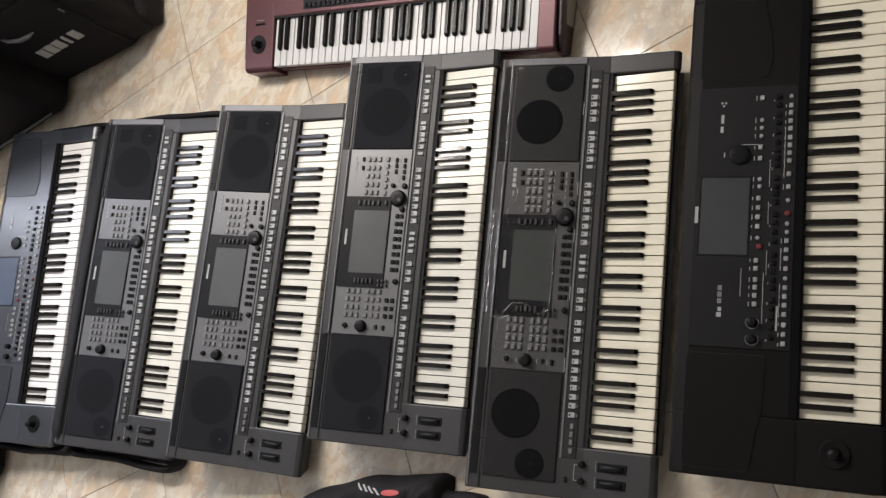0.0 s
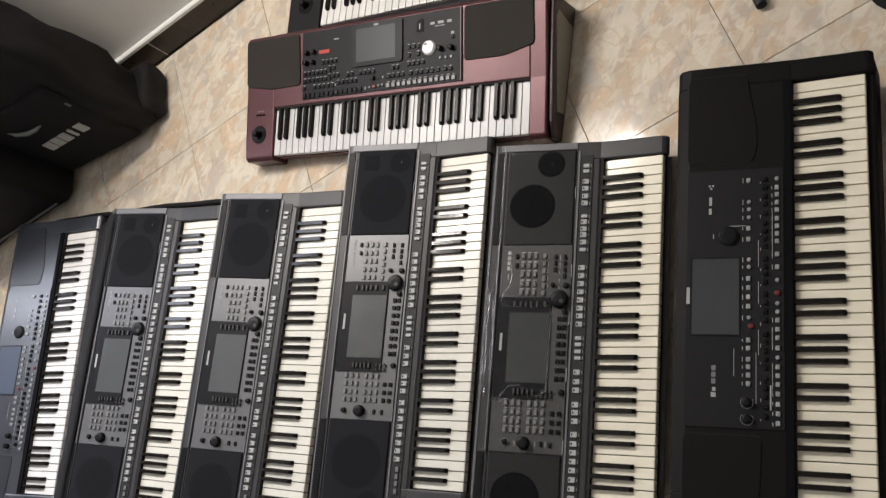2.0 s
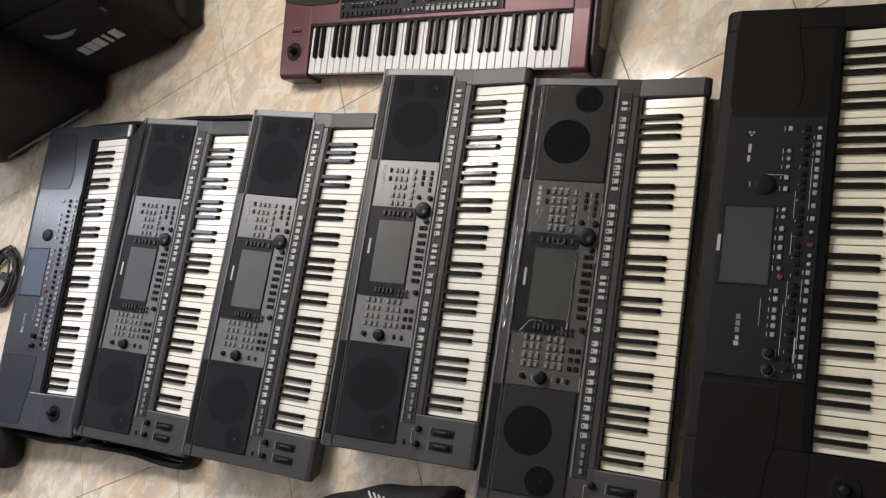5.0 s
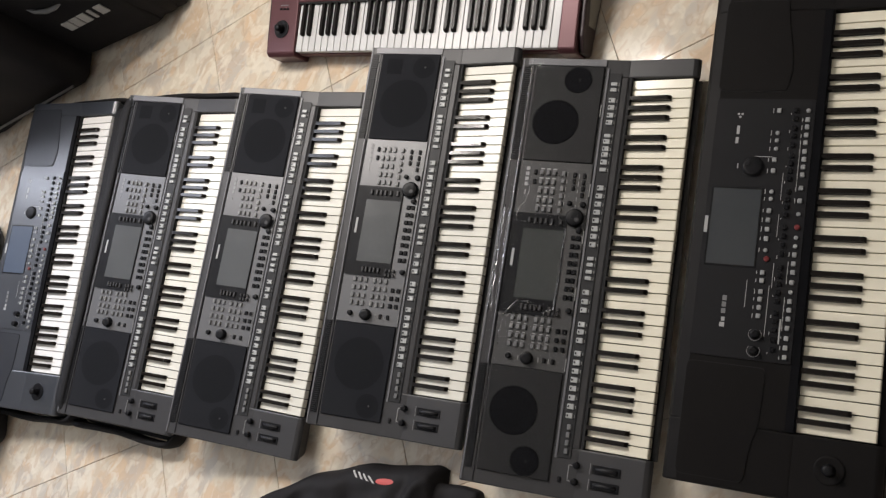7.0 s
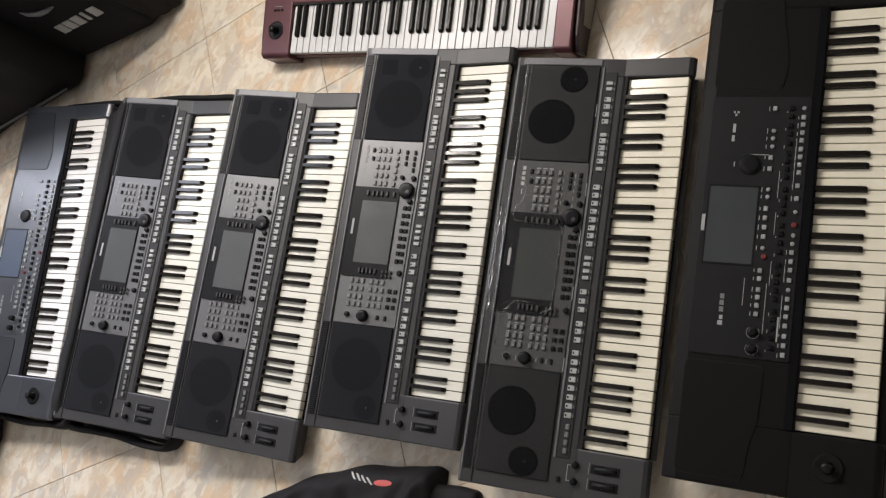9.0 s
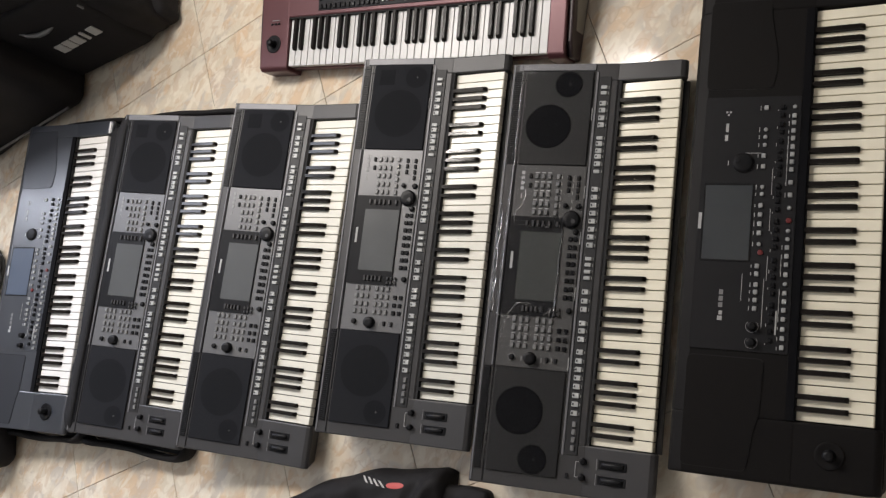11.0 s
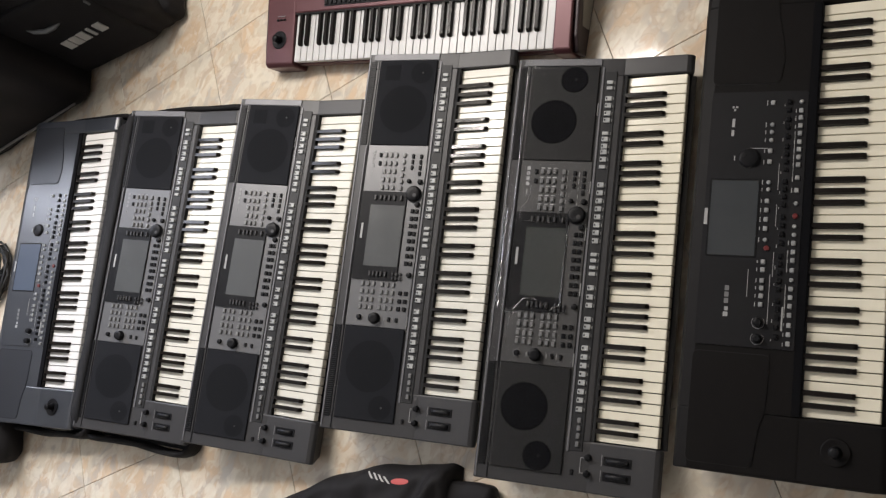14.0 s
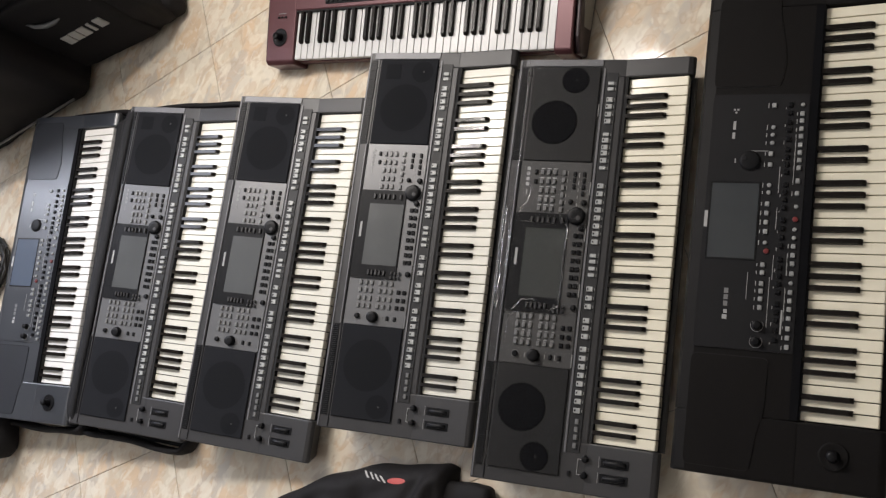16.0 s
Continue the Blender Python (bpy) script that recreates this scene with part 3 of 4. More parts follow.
COL_SQ = (0.189, 0.174, 0.157, 0.141, 0.123, 0.107, 0.091, 0.075, 0.048, 0.022, -0.086, -0.104, -0.121, -0.141, -0.178, -0.195, -0.212, -0.23, -0.25, -0.268, -0.286)
COL_RD = (0.208, -0.005, -0.052, -0.069, -0.16)
MID_SQ = (0.207, 0.104, 0.081, -0.001, -0.02, -0.039, -0.058, -0.126, -0.142, -0.164, -0.179, -0.195, -0.212)
MID_RD = (0.16, 0.144, 0.127, 0.038, 0.023, -0.081)
BLK = (0.208, 0.191, 0.171, 0.155, 0.135, 0.114, 0.098, 0.082, 0.066, 0.040, 0.024, 0.009, -0.008, -0.033, -0.050, -0.068, -0.086, -0.113, -0.129, -0.146, -0.163, -0.179, -0.203, -0.219, -0.236, -0.255, -0.274)


def pro_keyboard(label, m, casing, panel, screen):
    kb = thing("workstation_keyboard", label, "keyboard", m, "keyboards laid out on the floor")
    outline = rounded([(-0.548, -0.018), (-0.548, 0.378), (0.474, 0.378), (0.474, -0.018)], 0.028, 5)
    base = prism(outline, 0.0, 0.070, 0.004, 2)
    part("base", base, casing, kb)
    well = [(-0.4245, -0.004), (-0.4245, 0.142), (0.4245, 0.142), (0.4245, -0.004)]
    up = profile([(-0.016, 0.0702), (-0.016, 0.0712), (-0.012, 0.0725), (-0.003, 0.0725), (-0.003, 0.0702)], -0.4245, 0.4245)
    side = [(-0.016, 0.0702), (-0.016, 0.082), (-0.006, 0.0905), (0.14, 0.0975), (0.143, 0.0983), (0.343, 0.1222), (0.366, 0.118), (0.376, 0.104), (0.376, 0.0702)]
    rear = [(0.142, 0.0702), (0.142, 0.096), (0.145, 0.0986), (0.343, 0.1222), (0.366, 0.118), (0.376, 0.104), (0.376, 0.0702)]
    joined(up, profile(rear, -0.4245, 0.4245))
    joined(up, profile(side, 0.4246, 0.472, 0.004))
    joined(up, profile(side, -0.546, -0.4246, 0.004))
    part("top_casing", up, casing, kb)
    part("key_well", box(-0.4243, 0.4243, 0.1385, 0.1415, 0.0705, 0.094), M_WELL, kb)
    keys(kb, 0.1385, 0.085, M_WHITE if casing is M_SATIN else M_WHITE4)
    top = pro_top
    # highlight along the rear bevel, added as a lighter grey strip
    part("rear_highlight", box(-0.520, 0.446, 0.3778, 0.3800, 0.058, 0.0705, 0.0006), M_GREY, kb, "thin grey strip standing for the rear edge highlight")
    # no real part: shade below the panel edge, laid on as a black strip
    part("key_shade_strip", shear(box(-0.4243, 0.4243, 0.1400, 0.1560, -0.002, 0.0018, 0.0005), top), M_CONE, kb, "black strip standing for shade behind the keys")
    part("control_panel", shear(prism(rounded([(-0.298, 0.157), (-0.298, 0.345), (0.232, 0.345), (0.232, 0.157)], 0.004, 2), 0.0, 0.0022, 0.0006), top), panel, kb, "graphite control panel")
    for pts in ([(0.250, 0.214), (0.250, 0.346), (0.447, 0.346), (0.447, 0.226), (0.40, 0.222), (0.35, 0.212), (0.30, 0.206)], [(-0.530, 0.222), (-0.530, 0.346), (-0.312, 0.346), (-0.312, 0.200), (-0.42, 0.203), (-0.455, 0.214)]):
        mid = sum((Vector(p) for p in pts), Vector((0, 0))) / len(pts)
        part("grille_groove", shear(prism(rounded([tuple(mid + (Vector(p) - mid) * 1.014) for p in pts], 0.012, 3), 0.0, 0.0008), top), M_WELL, kb)
        part("speaker_grille", shear(prism(rounded(pts, 0.012, 3), 0.0, 0.0018, 0.0007), top), M_DAYGRILLE if casing is M_DAYTINT else casing, kb, "dark speaker cover with a curved edge")
    part("display_frame", shear(box(-0.119, 0.045, 0.2375, 0.3365, 0.0021, 0.0028, 0.0005), top), M_BLACK, kb)
    part("display", shear(box(-0.115, 0.041, 0.241, 0.3325, 0.0028, 0.0034), top), screen, kb, "unlit blue-grey touch display")
    sq = button_mesh("button", 0.0095, 0.0085, 0.004, M_BUTTON3)
    rd = mesh_of(lathe([(0.0042, 0), (0.0042, 0.003), (0.003, 0.004)], 12), "round_button", M_BUTTON3)
    bk = button_mesh("black_button", 0.0098, 0.0088, 0.005, M_BLACK)
    red = mesh_of(lathe([(0.0055, 0), (0.0055, 0.003), (0.004, 0.004)], 12), "red_button", M_RED)
    buttons(kb, "button", sq, [(u, 0.169) for u in COL_SQ] + [(u, 0.2235) for u in MID_SQ], top, PRO_STEP, 0.0022)
    buttons(kb, "round_button", rd, [(u, 0.169) for u in COL_RD] + [(u, 0.2225) for u in MID_RD], top, PRO_STEP, 0.0022)
    buttons(kb, "black_button", bk, [(u, 0.1925) for u in BLK], top, PRO_STEP, 0.0022)
    buttons(kb, "red_button", red, [(-0.031, 0.169), (-0.098, 0.219)], top, PRO_STEP, 0.0022)
    buttons(kb, "data_wheel", knob_mesh("data_wheel", 0.0200, 0.007, M_BLACK), [(0.089, 0.263)], top, PRO_STEP, 0.0022)
    buttons(kb, "finger_dimple", knob_mesh("finger_dimple", 0.0052, 0.0006, M_PANEL), [(0.093, 0.273)], top, PRO_STEP, 0.0092)
    buttons(kb, "knob", knob_mesh("knob", 0.0085, 0.013, M_BLACK), [(-0.248, 0.226), (-0.280, 0.226)], top, PRO_STEP, 0.0022)
    for u in (-0.248, -0.280):
        ring = bmesh.new()
        for k in range(18):
            an = 2 * math.pi * k / 24 + 0.9
            box(-0.0016, 0.0016, -0.0003, 0.0003, 0.0022, 0.0027, 0, 1, ring)
            bmesh.ops.transform(ring, matrix=Matrix.Translation((u + 0.0118 * math.cos(an), 0.226 + 0.0118 * math.sin(an), 0)) @ Matrix.Rotation(an + math.pi / 2, 4, "Z"), verts=ring.verts[-8:])
        part("knob_scale", shear(ring, top), M_PRINT, kb)
    part("slider_cap", shear(box(-0.262, -0.214, 0.1805, 0.1835, 0.0022, 0.004, 0.0004), top), M_PRINT, kb)
    rng = random.Random(9)
    marks = [(0.165, 0.2985, 0.018, 0.0055), (0.143, 0.299, 0.013, 0.0055), (0.193, 0.2975, 0.004, 0.004), (0.199, 0.301, 0.004, 0.004), (0.199, 0.294, 0.004, 0.004), (0.089, 0.292, 0.010, 0.002),
             (0.110, 0.245, 0.0012, 0.034), (0.107, 0.262, 0.006, 0.0012), (-0.2, 0.209, 0.10, 0.0010), (0.05, 0.2045, 0.055, 0.0010), (0.09, 0.178, 0.10, 0.0009), (-0.03, 0.2045, 0.045, 0.0010), (-0.13, 0.2045, 0.05, 0.0010),
             (-0.17, 0.2505, 0.055, 0.0010), (-0.12, 0.179, 0.035, 0.0009), (-0.20, 0.179, 0.06, 0.0009)]
    for u in COL_SQ:
        marks.append((u + rng.uniform(-0.002, 0.002), 0.1785, rng.uniform(0.005, 0.010), 0.0014))
    for u in MID_SQ + MID_RD:
        marks.append((u, 0.2345, rng.uniform(0.006, 0.011), 0.0014))
    for u in BLK[::2]:
        marks.append((u - 0.007, 0.2005, rng.uniform(0.003, 0.007), 0.0012))
    tagged(part("printed_legend", bars(marks, 0.0028, top), M_PRINT, kb, "small white printed markings"), kind="stuff")
    part("maker_badge", bars([(-0.035, 0.3405, 0.034, 0.0065)], 0.0030, top), M_PRINT, kb, "white printed badge bar")
    part("model_badge", bars([(-0.235, 0.289, 0.009, 0.009), (-0.224, 0.288, 0.008, 0.0065)], 0.0028, top), M_PRINT, kb, "pale printed badge bars")
    part("model_badge", bars([(-0.208, 0.289, 0.010, 0.008), (-0.195, 0.289, 0.010, 0.008), (-0.182, 0.289, 0.010, 0.008)], 0.0028, top), M_DIMPRINT, kb, "dim grey badge bars")
    joystick(kb, -0.482, 0.074, 0.0945, casing if casing is M_SATIN else M_BLACK)
    return kb


def wine_keyboard(label, m, tilt):
    kb = thing("burgundy_keyboard", label, "keyboard", m, "keyboards laid out on the floor")

    def low(v):
        return -v * math.tan(tilt) + 0.001

    step = 0.10

    def top(v):
        return 0.083 + (v - 0.142) * step

    back = [(0.352, top(0.352)), (0.364, 0.095), (0.364, low(0.364))]
    side = [(-0.014, low(-0.014)), (-0.014, 0.066), (-0.004, 0.076), (0.142, 0.082)] + back
    body = profile([(0.003, low(0.003)), (-0.002, 0.020), (-0.003, 0.040), (-0.001, 0.045), (0.143, 0.045), (0.143, 0.0815), (0.146, 0.0834)] + back, -0.4238, 0.4238)
    joined(body, profile(side, -0.530, -0.4239, 0.004))
    joined(body, profile(side, 0.4239, 0.472, 0.004))
    part("body", body, M_WINE, kb)
    ends = [(-0.010, low(-0.010) + 0.002), (-0.010, 0.052), (0.03, 0.066), (0.355, 0.086), (0.360, low(0.36) + 0.002)]
    part("end_cap", profile(ends, 0.4722, 0.486, 0.005, 3), M_WINEDARK, kb, "dark burgundy rounded end cap")
    part("end_cap", profile(ends, -0.542, -0.5302, 0.004, 2), M_WINEDARK, kb, "dark burgundy rounded end cap")
    part("side_inlay", profile([(0.06, low(0.06) + 0.012), (0.06, 0.045), (0.30, 0.072), (0.32, 0.06), (0.30, low(0.3) + 0.012)], 0.4845, 0.4875, 0.001), M_INLAY, kb, "pale side inlay")
    part("key_well", box(-0.4236, 0.4236, 0.1385, 0.1425, 0.046, 0.080), M_WELL, kb)
    keys(kb, 0.1385, 0.070, M_WHITE3)
    for pts in ([(-0.527, 0.349), (-0.324, 0.349), (-0.320, 0.200), (-0.43, 0.198), (-0.527, 0.214)], [(0.236, 0.349), (0.436, 0.349), (0.438, 0.228), (0.352, 0.207), (0.236, 0.207)]):
        part("speaker_grille", shear(prism(rounded(pts[::-1], 0.010, 3), 0.0, 0.004, 0.0012), top), M_TAUPE, kb, "taupe speaker grille")
    part("control_panel", shear(box(-0.312, 0.223, 0.1545, 0.350, 0.0, 0.003, 0.001), top), M_INK, kb, "charcoal control panel")
    part("panel_edge", shear(box(0.2232, 0.2285, 0.1545, 0.3505, 0.0, 0.0055, 0.001), top), M_WINEDARK, kb)
    part("display_bezel", shear(prism(rounded([(-0.130, 0.228), (-0.130, 0.345), (0.042, 0.345), (0.042, 0.228)], 0.008), 0.003, 0.008, 0.0015), top), M_BLACK, kb, "gloss black display surround")
    part("display", shear(box(-0.113, 0.020, 0.2405, 0.333, 0.0078, 0.0086), top), M_SCREEN4, kb, "unlit grey touch display")
    part("usb_slot", shear(box(0.087, 0.109, 0.300, 0.333, 0.0028, 0.0048, 0.0005), top), M_WELL, kb)
    part("usb_socket", shear(box(0.096, 0.100, 0.307, 0.322, 0.0048, 0.0056, 0.0004), top), M_ZIP, kb)
    buttons(kb, "data_wheel", knob_mesh("data_wheel", 0.0195, 0.009, M_DIAL), [(0.127, 0.253)], top, step, 0.003)
    buttons(kb, "finger_dimple", knob_mesh("finger_dimple", 0.0045, 0.001, M_BUTTON2), [(0.121, 0.261)], top, step, 0.012)
    buttons(kb, "knob", knob_mesh("knob", 0.0075, 0.014, M_BLACK), [(0.163, 0.247), (0.198, 0.246), (-0.293, 0.289), (-0.268, 0.289), (-0.296, 0.260), (-0.271, 0.260)], top, step, 0.003)
    small = button_mesh("button", 0.0115, 0.0095, 0.004, M_BLACK)
    tall = button_mesh("pad_button", 0.012, 0.0135, 0.004, M_BLACK)
    pale = button_mesh("pad_button", 0.012, 0.0125, 0.004, M_BUTTON2)
    spots = [(-0.302 + 0.0152 * k, v) for v in (0.227, 0.2065) for k in range(7)] + [(-0.236 + 0.0155 * k, 0.2545) for k in range(4)] + [(-0.211, 0.235), (-0.1955, 0.235)] + [(-0.212 + 0.0155 * k, 0.2125) for k in range(3)]
    spots += [(-0.146 + 0.015 * k, 0.2095) for k in range(2)] + [(-0.103 + 0.0155 * k, 0.2095) for k in range(4)] + [(0.009, 0.212), (0.024, 0.212)]
    spots += [(-0.180 + 0.0155 * k, 0.1905) for k in range(5)] + [(-0.005 + 0.0155 * k, 0.1905) for k in range(4)] + [(0.068, 0.1905), (0.087, 0.1905), (0.102, 0.1905), (0.120, 0.1905), (0.137, 0.1905), (0.155, 0.1905), (0.177, 0.1905), (0.194, 0.1905)]
    spots += [(0.062 + 0.0155 * k, 0.262) for k in range(3)] + [(0.062, 0.240), (0.092, 0.241)] + [(0.061 + 0.0155 * k, 0.2165) for k in range(4)] + [(0.200, 0.274)] + [(-0.266 + 0.0165 * k, 0.186) for k in range(5)] + [(-0.304, 0.1865)]
    buttons(kb, "button", small, spots, top, step, 0.003)
    buttons(kb, "pad_button", tall, [(-0.303 + 0.0165 * k, 0.1645) for k in range(3)] + [(-0.252 + 0.0165 * k, 0.1645) for k in range(5)] + [(-0.168 + 0.0165 * k, 0.1655) for k in range(5)], top, step, 0.003)
    buttons(kb, "pad_button", pale, [(-0.006 + 0.0175 * k, 0.1665) for k in range(13)], top, step, 0.003)
    rd = mesh_of(lathe([(0.004, 0), (0.004, 0.003), (0.003, 0.004)], 12), "round_button", M_BUTTON2)
    buttons(kb, "round_button", rd, [(-0.185, 0.1645), (-0.188, 0.187), (-0.082, 0.1665), (-0.068, 0.167), (-0.038, 0.169), (-0.025, 0.170), (-0.022, 0.191), (0.163, 0.222), (0.180, 0.222), (0.197, 0.222)], top, step, 0.003)
    buttons(kb, "record_button", button_mesh("record_button", 0.011, 0.009, 0.004, M_RED), [(-0.053, 0.168)], top, step, 0.003)
    part("slider_slot", shear(box(-0.075, -0.030, 0.187, 0.196, 0.003, 0.004, 0.0004), top), M_BLACK, kb)
    part("slider_cap", shear(box(-0.060, -0.052, 0.185, 0.198, 0.004, 0.011, 0.001), top), M_BLACK, kb)
    part("model_badge", bars([(-0.2315, 0.287, 0.038, 0.010)], 0.0036, top), M_REDPRINT, kb, "red printed badge bar")
    part("maker_badge", bars([(-0.045, 0.3385, 0.016, 0.005)], 0.0086, top), M_PRINT, kb, "white printed badge bar")
    rng = random.Random(3)
    marks = [(0.137, 0.318, 0.013, 0.007), (0.163, 0.318, 0.018, 0.007), (0.190, 0.318, 0.014, 0.007), (0.16, 0.309, 0.03, 0.002), (-0.188, 0.318, 0.018, 0.003), (0.200, 0.286, 0.01, 0.005)]
    for u, v in spots:
        marks.append((u, v + 0.0085, rng.uniform(0.005, 0.010), 0.0014))
    for k in range(13):
        marks.append((-0.006 + 0.0175 * k, 0.1765, 0.009, 0.0014))
    tagged(part("printed_legend", bars(marks, 0.0034, top), M_PRINT, kb, "small pale printed markings"), kind="stuff")
    joystick(kb, -0.478, 0.066, 0.0795, M_BLACK)
    flat = lambda v: 0.0775 + v * 0.04
    buttons(kb, "round_button", button_mesh("assign_button", 0.008, 0.006, 0.003, M_BLACK), [(-0.487, 0.125), (-0.474, 0.125), (-0.461, 0.125)], flat, 0.04)
    part("assign_mark", bars([(-0.474, 0.136, 0.028, 0.0022)], 0.001, flat), M_DIMPRINT, kb)
    return kb


grey_keyboard("charcoal arranger keyboard with black mesh speakers in an opened case", pose(-0.9184, -0.1061, 0.0075, 0, 0, 89.22), False)
grey_keyboard("charcoal arranger keyboard with silver panel and black mesh speakers on tiles", pose(-0.4615, -0.1014, 0.0, 0, 0, 88.72), False)
grey_keyboard("charcoal arranger keyboard with bright silver panel and black mesh speakers", pose(0, 0, 0.0, 0, 0, 90.0), False)
grey_keyboard("charcoal arranger keyboard with round speakers under clear plastic film", pose(0.4602, -0.0612, 0.004, 0, 0, 89.8), True)
pro_keyboard("black workstation keyboard with unlit display lying on a flat soft bag", pose(0.8975, 0.0349, 0.061, 0, 0, 89.79), M_SATIN, M_PANEL, M_SCREEN5)
pro_keyboard("slate grey workstation keyboard with bluish daylight sheen in an opened soft case", pose(-1.4222, -0.1051, 0.0155, 0, 0, 91.75), M_DAYTINT, M_DAYTINT, M_SCREEN2)
pro_keyboard("dark slate workstation keyboard behind the burgundy one", pose(-0.176, 0.8905, 0.006, 0, 0, -0.81), M_PANEL, M_PANEL, M_SCREEN2)
TILT = radians(8)
wine_keyboard("burgundy arranger keyboard with taupe speakers and a white dial", pose(-0.3098, 0.492, 0.001, 8, 0, -3.0), TILT)


# ---- soft cases and clutter ----
def soft_box(sx, sy, sz, r, seed, sag=0.012, cuts=14, bottom=True):
    """A padded bag: a rounded box with folds and dents, its foot at z = 0."""
    bm = bmesh.new()
    bmesh.ops.create_cube(bm, size=1)
    bmesh.ops.subdivide_edges(bm, edges=bm.edges[:], cuts=cuts, use_grid_fill=True)
    h = Vector((sx / 2, sy / 2, sz / 2))
    for v in bm.verts:
        p = Vector((v.co.x * sx, v.co.y * sy, v.co.z * sz))
        inner = Vector([max(-h[i] + r, min(h[i] - r, p[i])) for i in range(3)])
        d = p - inner
        if d.length > 1e-6:
            p = inner + d.normalized() * min(d.length, r)
        n = v.normal.copy()
        k = noise.noise(p * 5 + Vector((seed, 0, 0))) * sag + noise.noise(p * 14 + Vector((0, seed, 0))) * sag * 0.45 + noise.noise(p * 37 + Vector((0, 0, seed))) * sag * 0.16
        p += p.normalized() * k
        p.z = max(p.z + h.z, 0.0) if bottom else p.z + h.z
        v.co = p
    return bm


def open_case(name, label, m, u0, u1, v0, v1, rim, seed):
    """An unzipped soft case lying open: a thin floor with a soft raised rim."""
    bag = thing(name, label, "bag", m)
    outline = rounded([(u0, v0), (u0, v1), (u1, v1), (u1, v0)], 0.05, 6)
    part("lining", prism(rounded([(u0 + 0.008, v0 + 0.008), (u0 + 0.008, v1 - 0.008), (u1 - 0.008, v1 - 0.008), (u1 - 0.008, v0 + 0.008)], 0.045, 6), 0.0, 0.006), M_LINING, bag)
    dense = []
    for i, p in enumerate(outline):
        q = Vector(outline[(i + 1) % len(outline)])
        p = Vector(p)
        n = max(1, int((q - p).length / 0.03))
        dense += [p.lerp(q, k / n) for k in range(n)]
    bm = bmesh.new()
    rings = []
    for i, p in enumerate(dense):
        a, b = dense[i - 1], dense[(i + 1) % len(dense)]
        d = (b - a).normalized()
        out = Vector((-d.y, d.x))
        wob = noise.noise(Vector((p.x * 6, p.y * 6, seed))) * 0.010
        hgt = rim * (1 + 0.35 * noise.noise(Vector((p.x * 4, p.y * 4, seed + 3))))
        sec = [(0.0, 0.0), (0.010, 0.004), (0.014, hgt * 0.5), (0.011, hgt * 0.92), (0.004, hgt), (-0.004, hgt * 0.95), (-0.006, hgt * 0.5), (-0.006, 0.002)]
        rings.append([bm.verts.new((p.x + out.x * (o + wob), p.y + out.y * (o + wob), z)) for o, z in sec])
    for i in range(len(rings)):
        a, b = rings[i], rings[(i + 1) % len(rings)]
        for k in range(8):
            bm.faces.new((a[k], a[(k + 1) % 8], b[(k + 1) % 8], b[k]))
    part("rim", bm, M_BAG, bag, "soft padded black rim", True)
    return bag


charcoal_case = open_case("open_keyboard_case", "opened black padded soft case under a charcoal keyboard", pose(-0.9184, -0.1061, 0.0, 0, 0, 89.22), -0.562, 0.492, 0.0, 0.455, 0.05, 1.0)
open_case("open_keyboard_case", "opened black padded soft case under a slate keyboard", pose(-1.4222, -0.1051, 0.0, 0, 0, 91.75), -0.562, 0.486, -0.045, 0.385, 0.07, 4.0)


def case_wall():
    """The case's long side: laid over the keyboard's rear edge and down onto the neighbour's lip."""
    bm = bmesh.new()
    rings = []
    n = 60
    for i in range(n + 1):
        u = -0.538 + 1.008 * i / n
        w = noise.noise(Vector((u * 7, 0.3, 5.0))) * 0.005
        f = noise.noise(Vector((u * 16, 2.3, 1.0))) * 0.005
        edge = 0.490 + 0.044 * u + w
        mid = (0.43 + edge) / 2
        top = [(0.384 + w * 0.5, 0.146), (0.388 + w * 0.5, 0.1515), (0.408, 0.1545 + f * 0.4), (0.428, 0.141 + f), (mid, 0.112 + f), (edge - 0.010, 0.1045), (edge - 0.002, 0.101)]
        drop = min(1.0, max(0.0, (abs(u + 0.034) - 0.450) / 0.054)) ** 2 * 0.055
        sec = [(y, z - drop * (0.35 if y < 0.42 else 1)) for y, z in top]
        sec += [(y - 0.001, z - 0.0055) for y, z in reversed(sec)]
        rings.append([bm.verts.new((u, y, z)) for y, z in sec])
    for a, c in zip(rings, rings[1:]):
        for k in range(len(a)):
            j = (k + 1) % len(a)
            bm.faces.new((a[k], c[k], c[j], a[j]))
    bm.faces.new(rings[0])
    bm.faces.new(rings[-1][::-1])
    bmesh.ops.recalc_face_normals(bm, faces=bm.faces)
    return bm


part("side_wall", case_wall(), M_FOLD, charcoal_case, "dark grey padded side folded over", True)
flat_bag = thing("flat_soft_bag", "flat folded black soft bag under the black keyboard", "bag", pose(0.8975, 0.0349, 0.0, 0, 0, 89.79))
fb = soft_box(0.98, 0.34, 0.061, 0.028, 2.0, 0.0)
bmesh.ops.translate(fb, vec=(-0.04, 0.176, 0), verts=fb.verts)
part("cover", fb, M_BAG, flat_bag, "", True)


# upright soft case standing against the wall
case = thing("upright_keyboard_bag", "tall black nylon keyboard bag standing on end by the wall", "bag", pose(-1.529, 0.638, 0.0, 0, 0, 15.6))
cb = soft_box(0.46, 0.20, 1.15, 0.035, 7.0, 0.030, 30)
for v in cb.verts:
    v.co.y += 0.10 - 0.012 * math.sin(v.co.z * 9) * (0.5 + v.co.x)
    v.co.x += 0.010 * math.sin(v.co.z * 13 + v.co.y * 20)
part("cover", cb, M_BAG, case, "", True)
pk = soft_box(0.37, 0.030, 0.40, 0.014, 9.0, 0.010, 20)
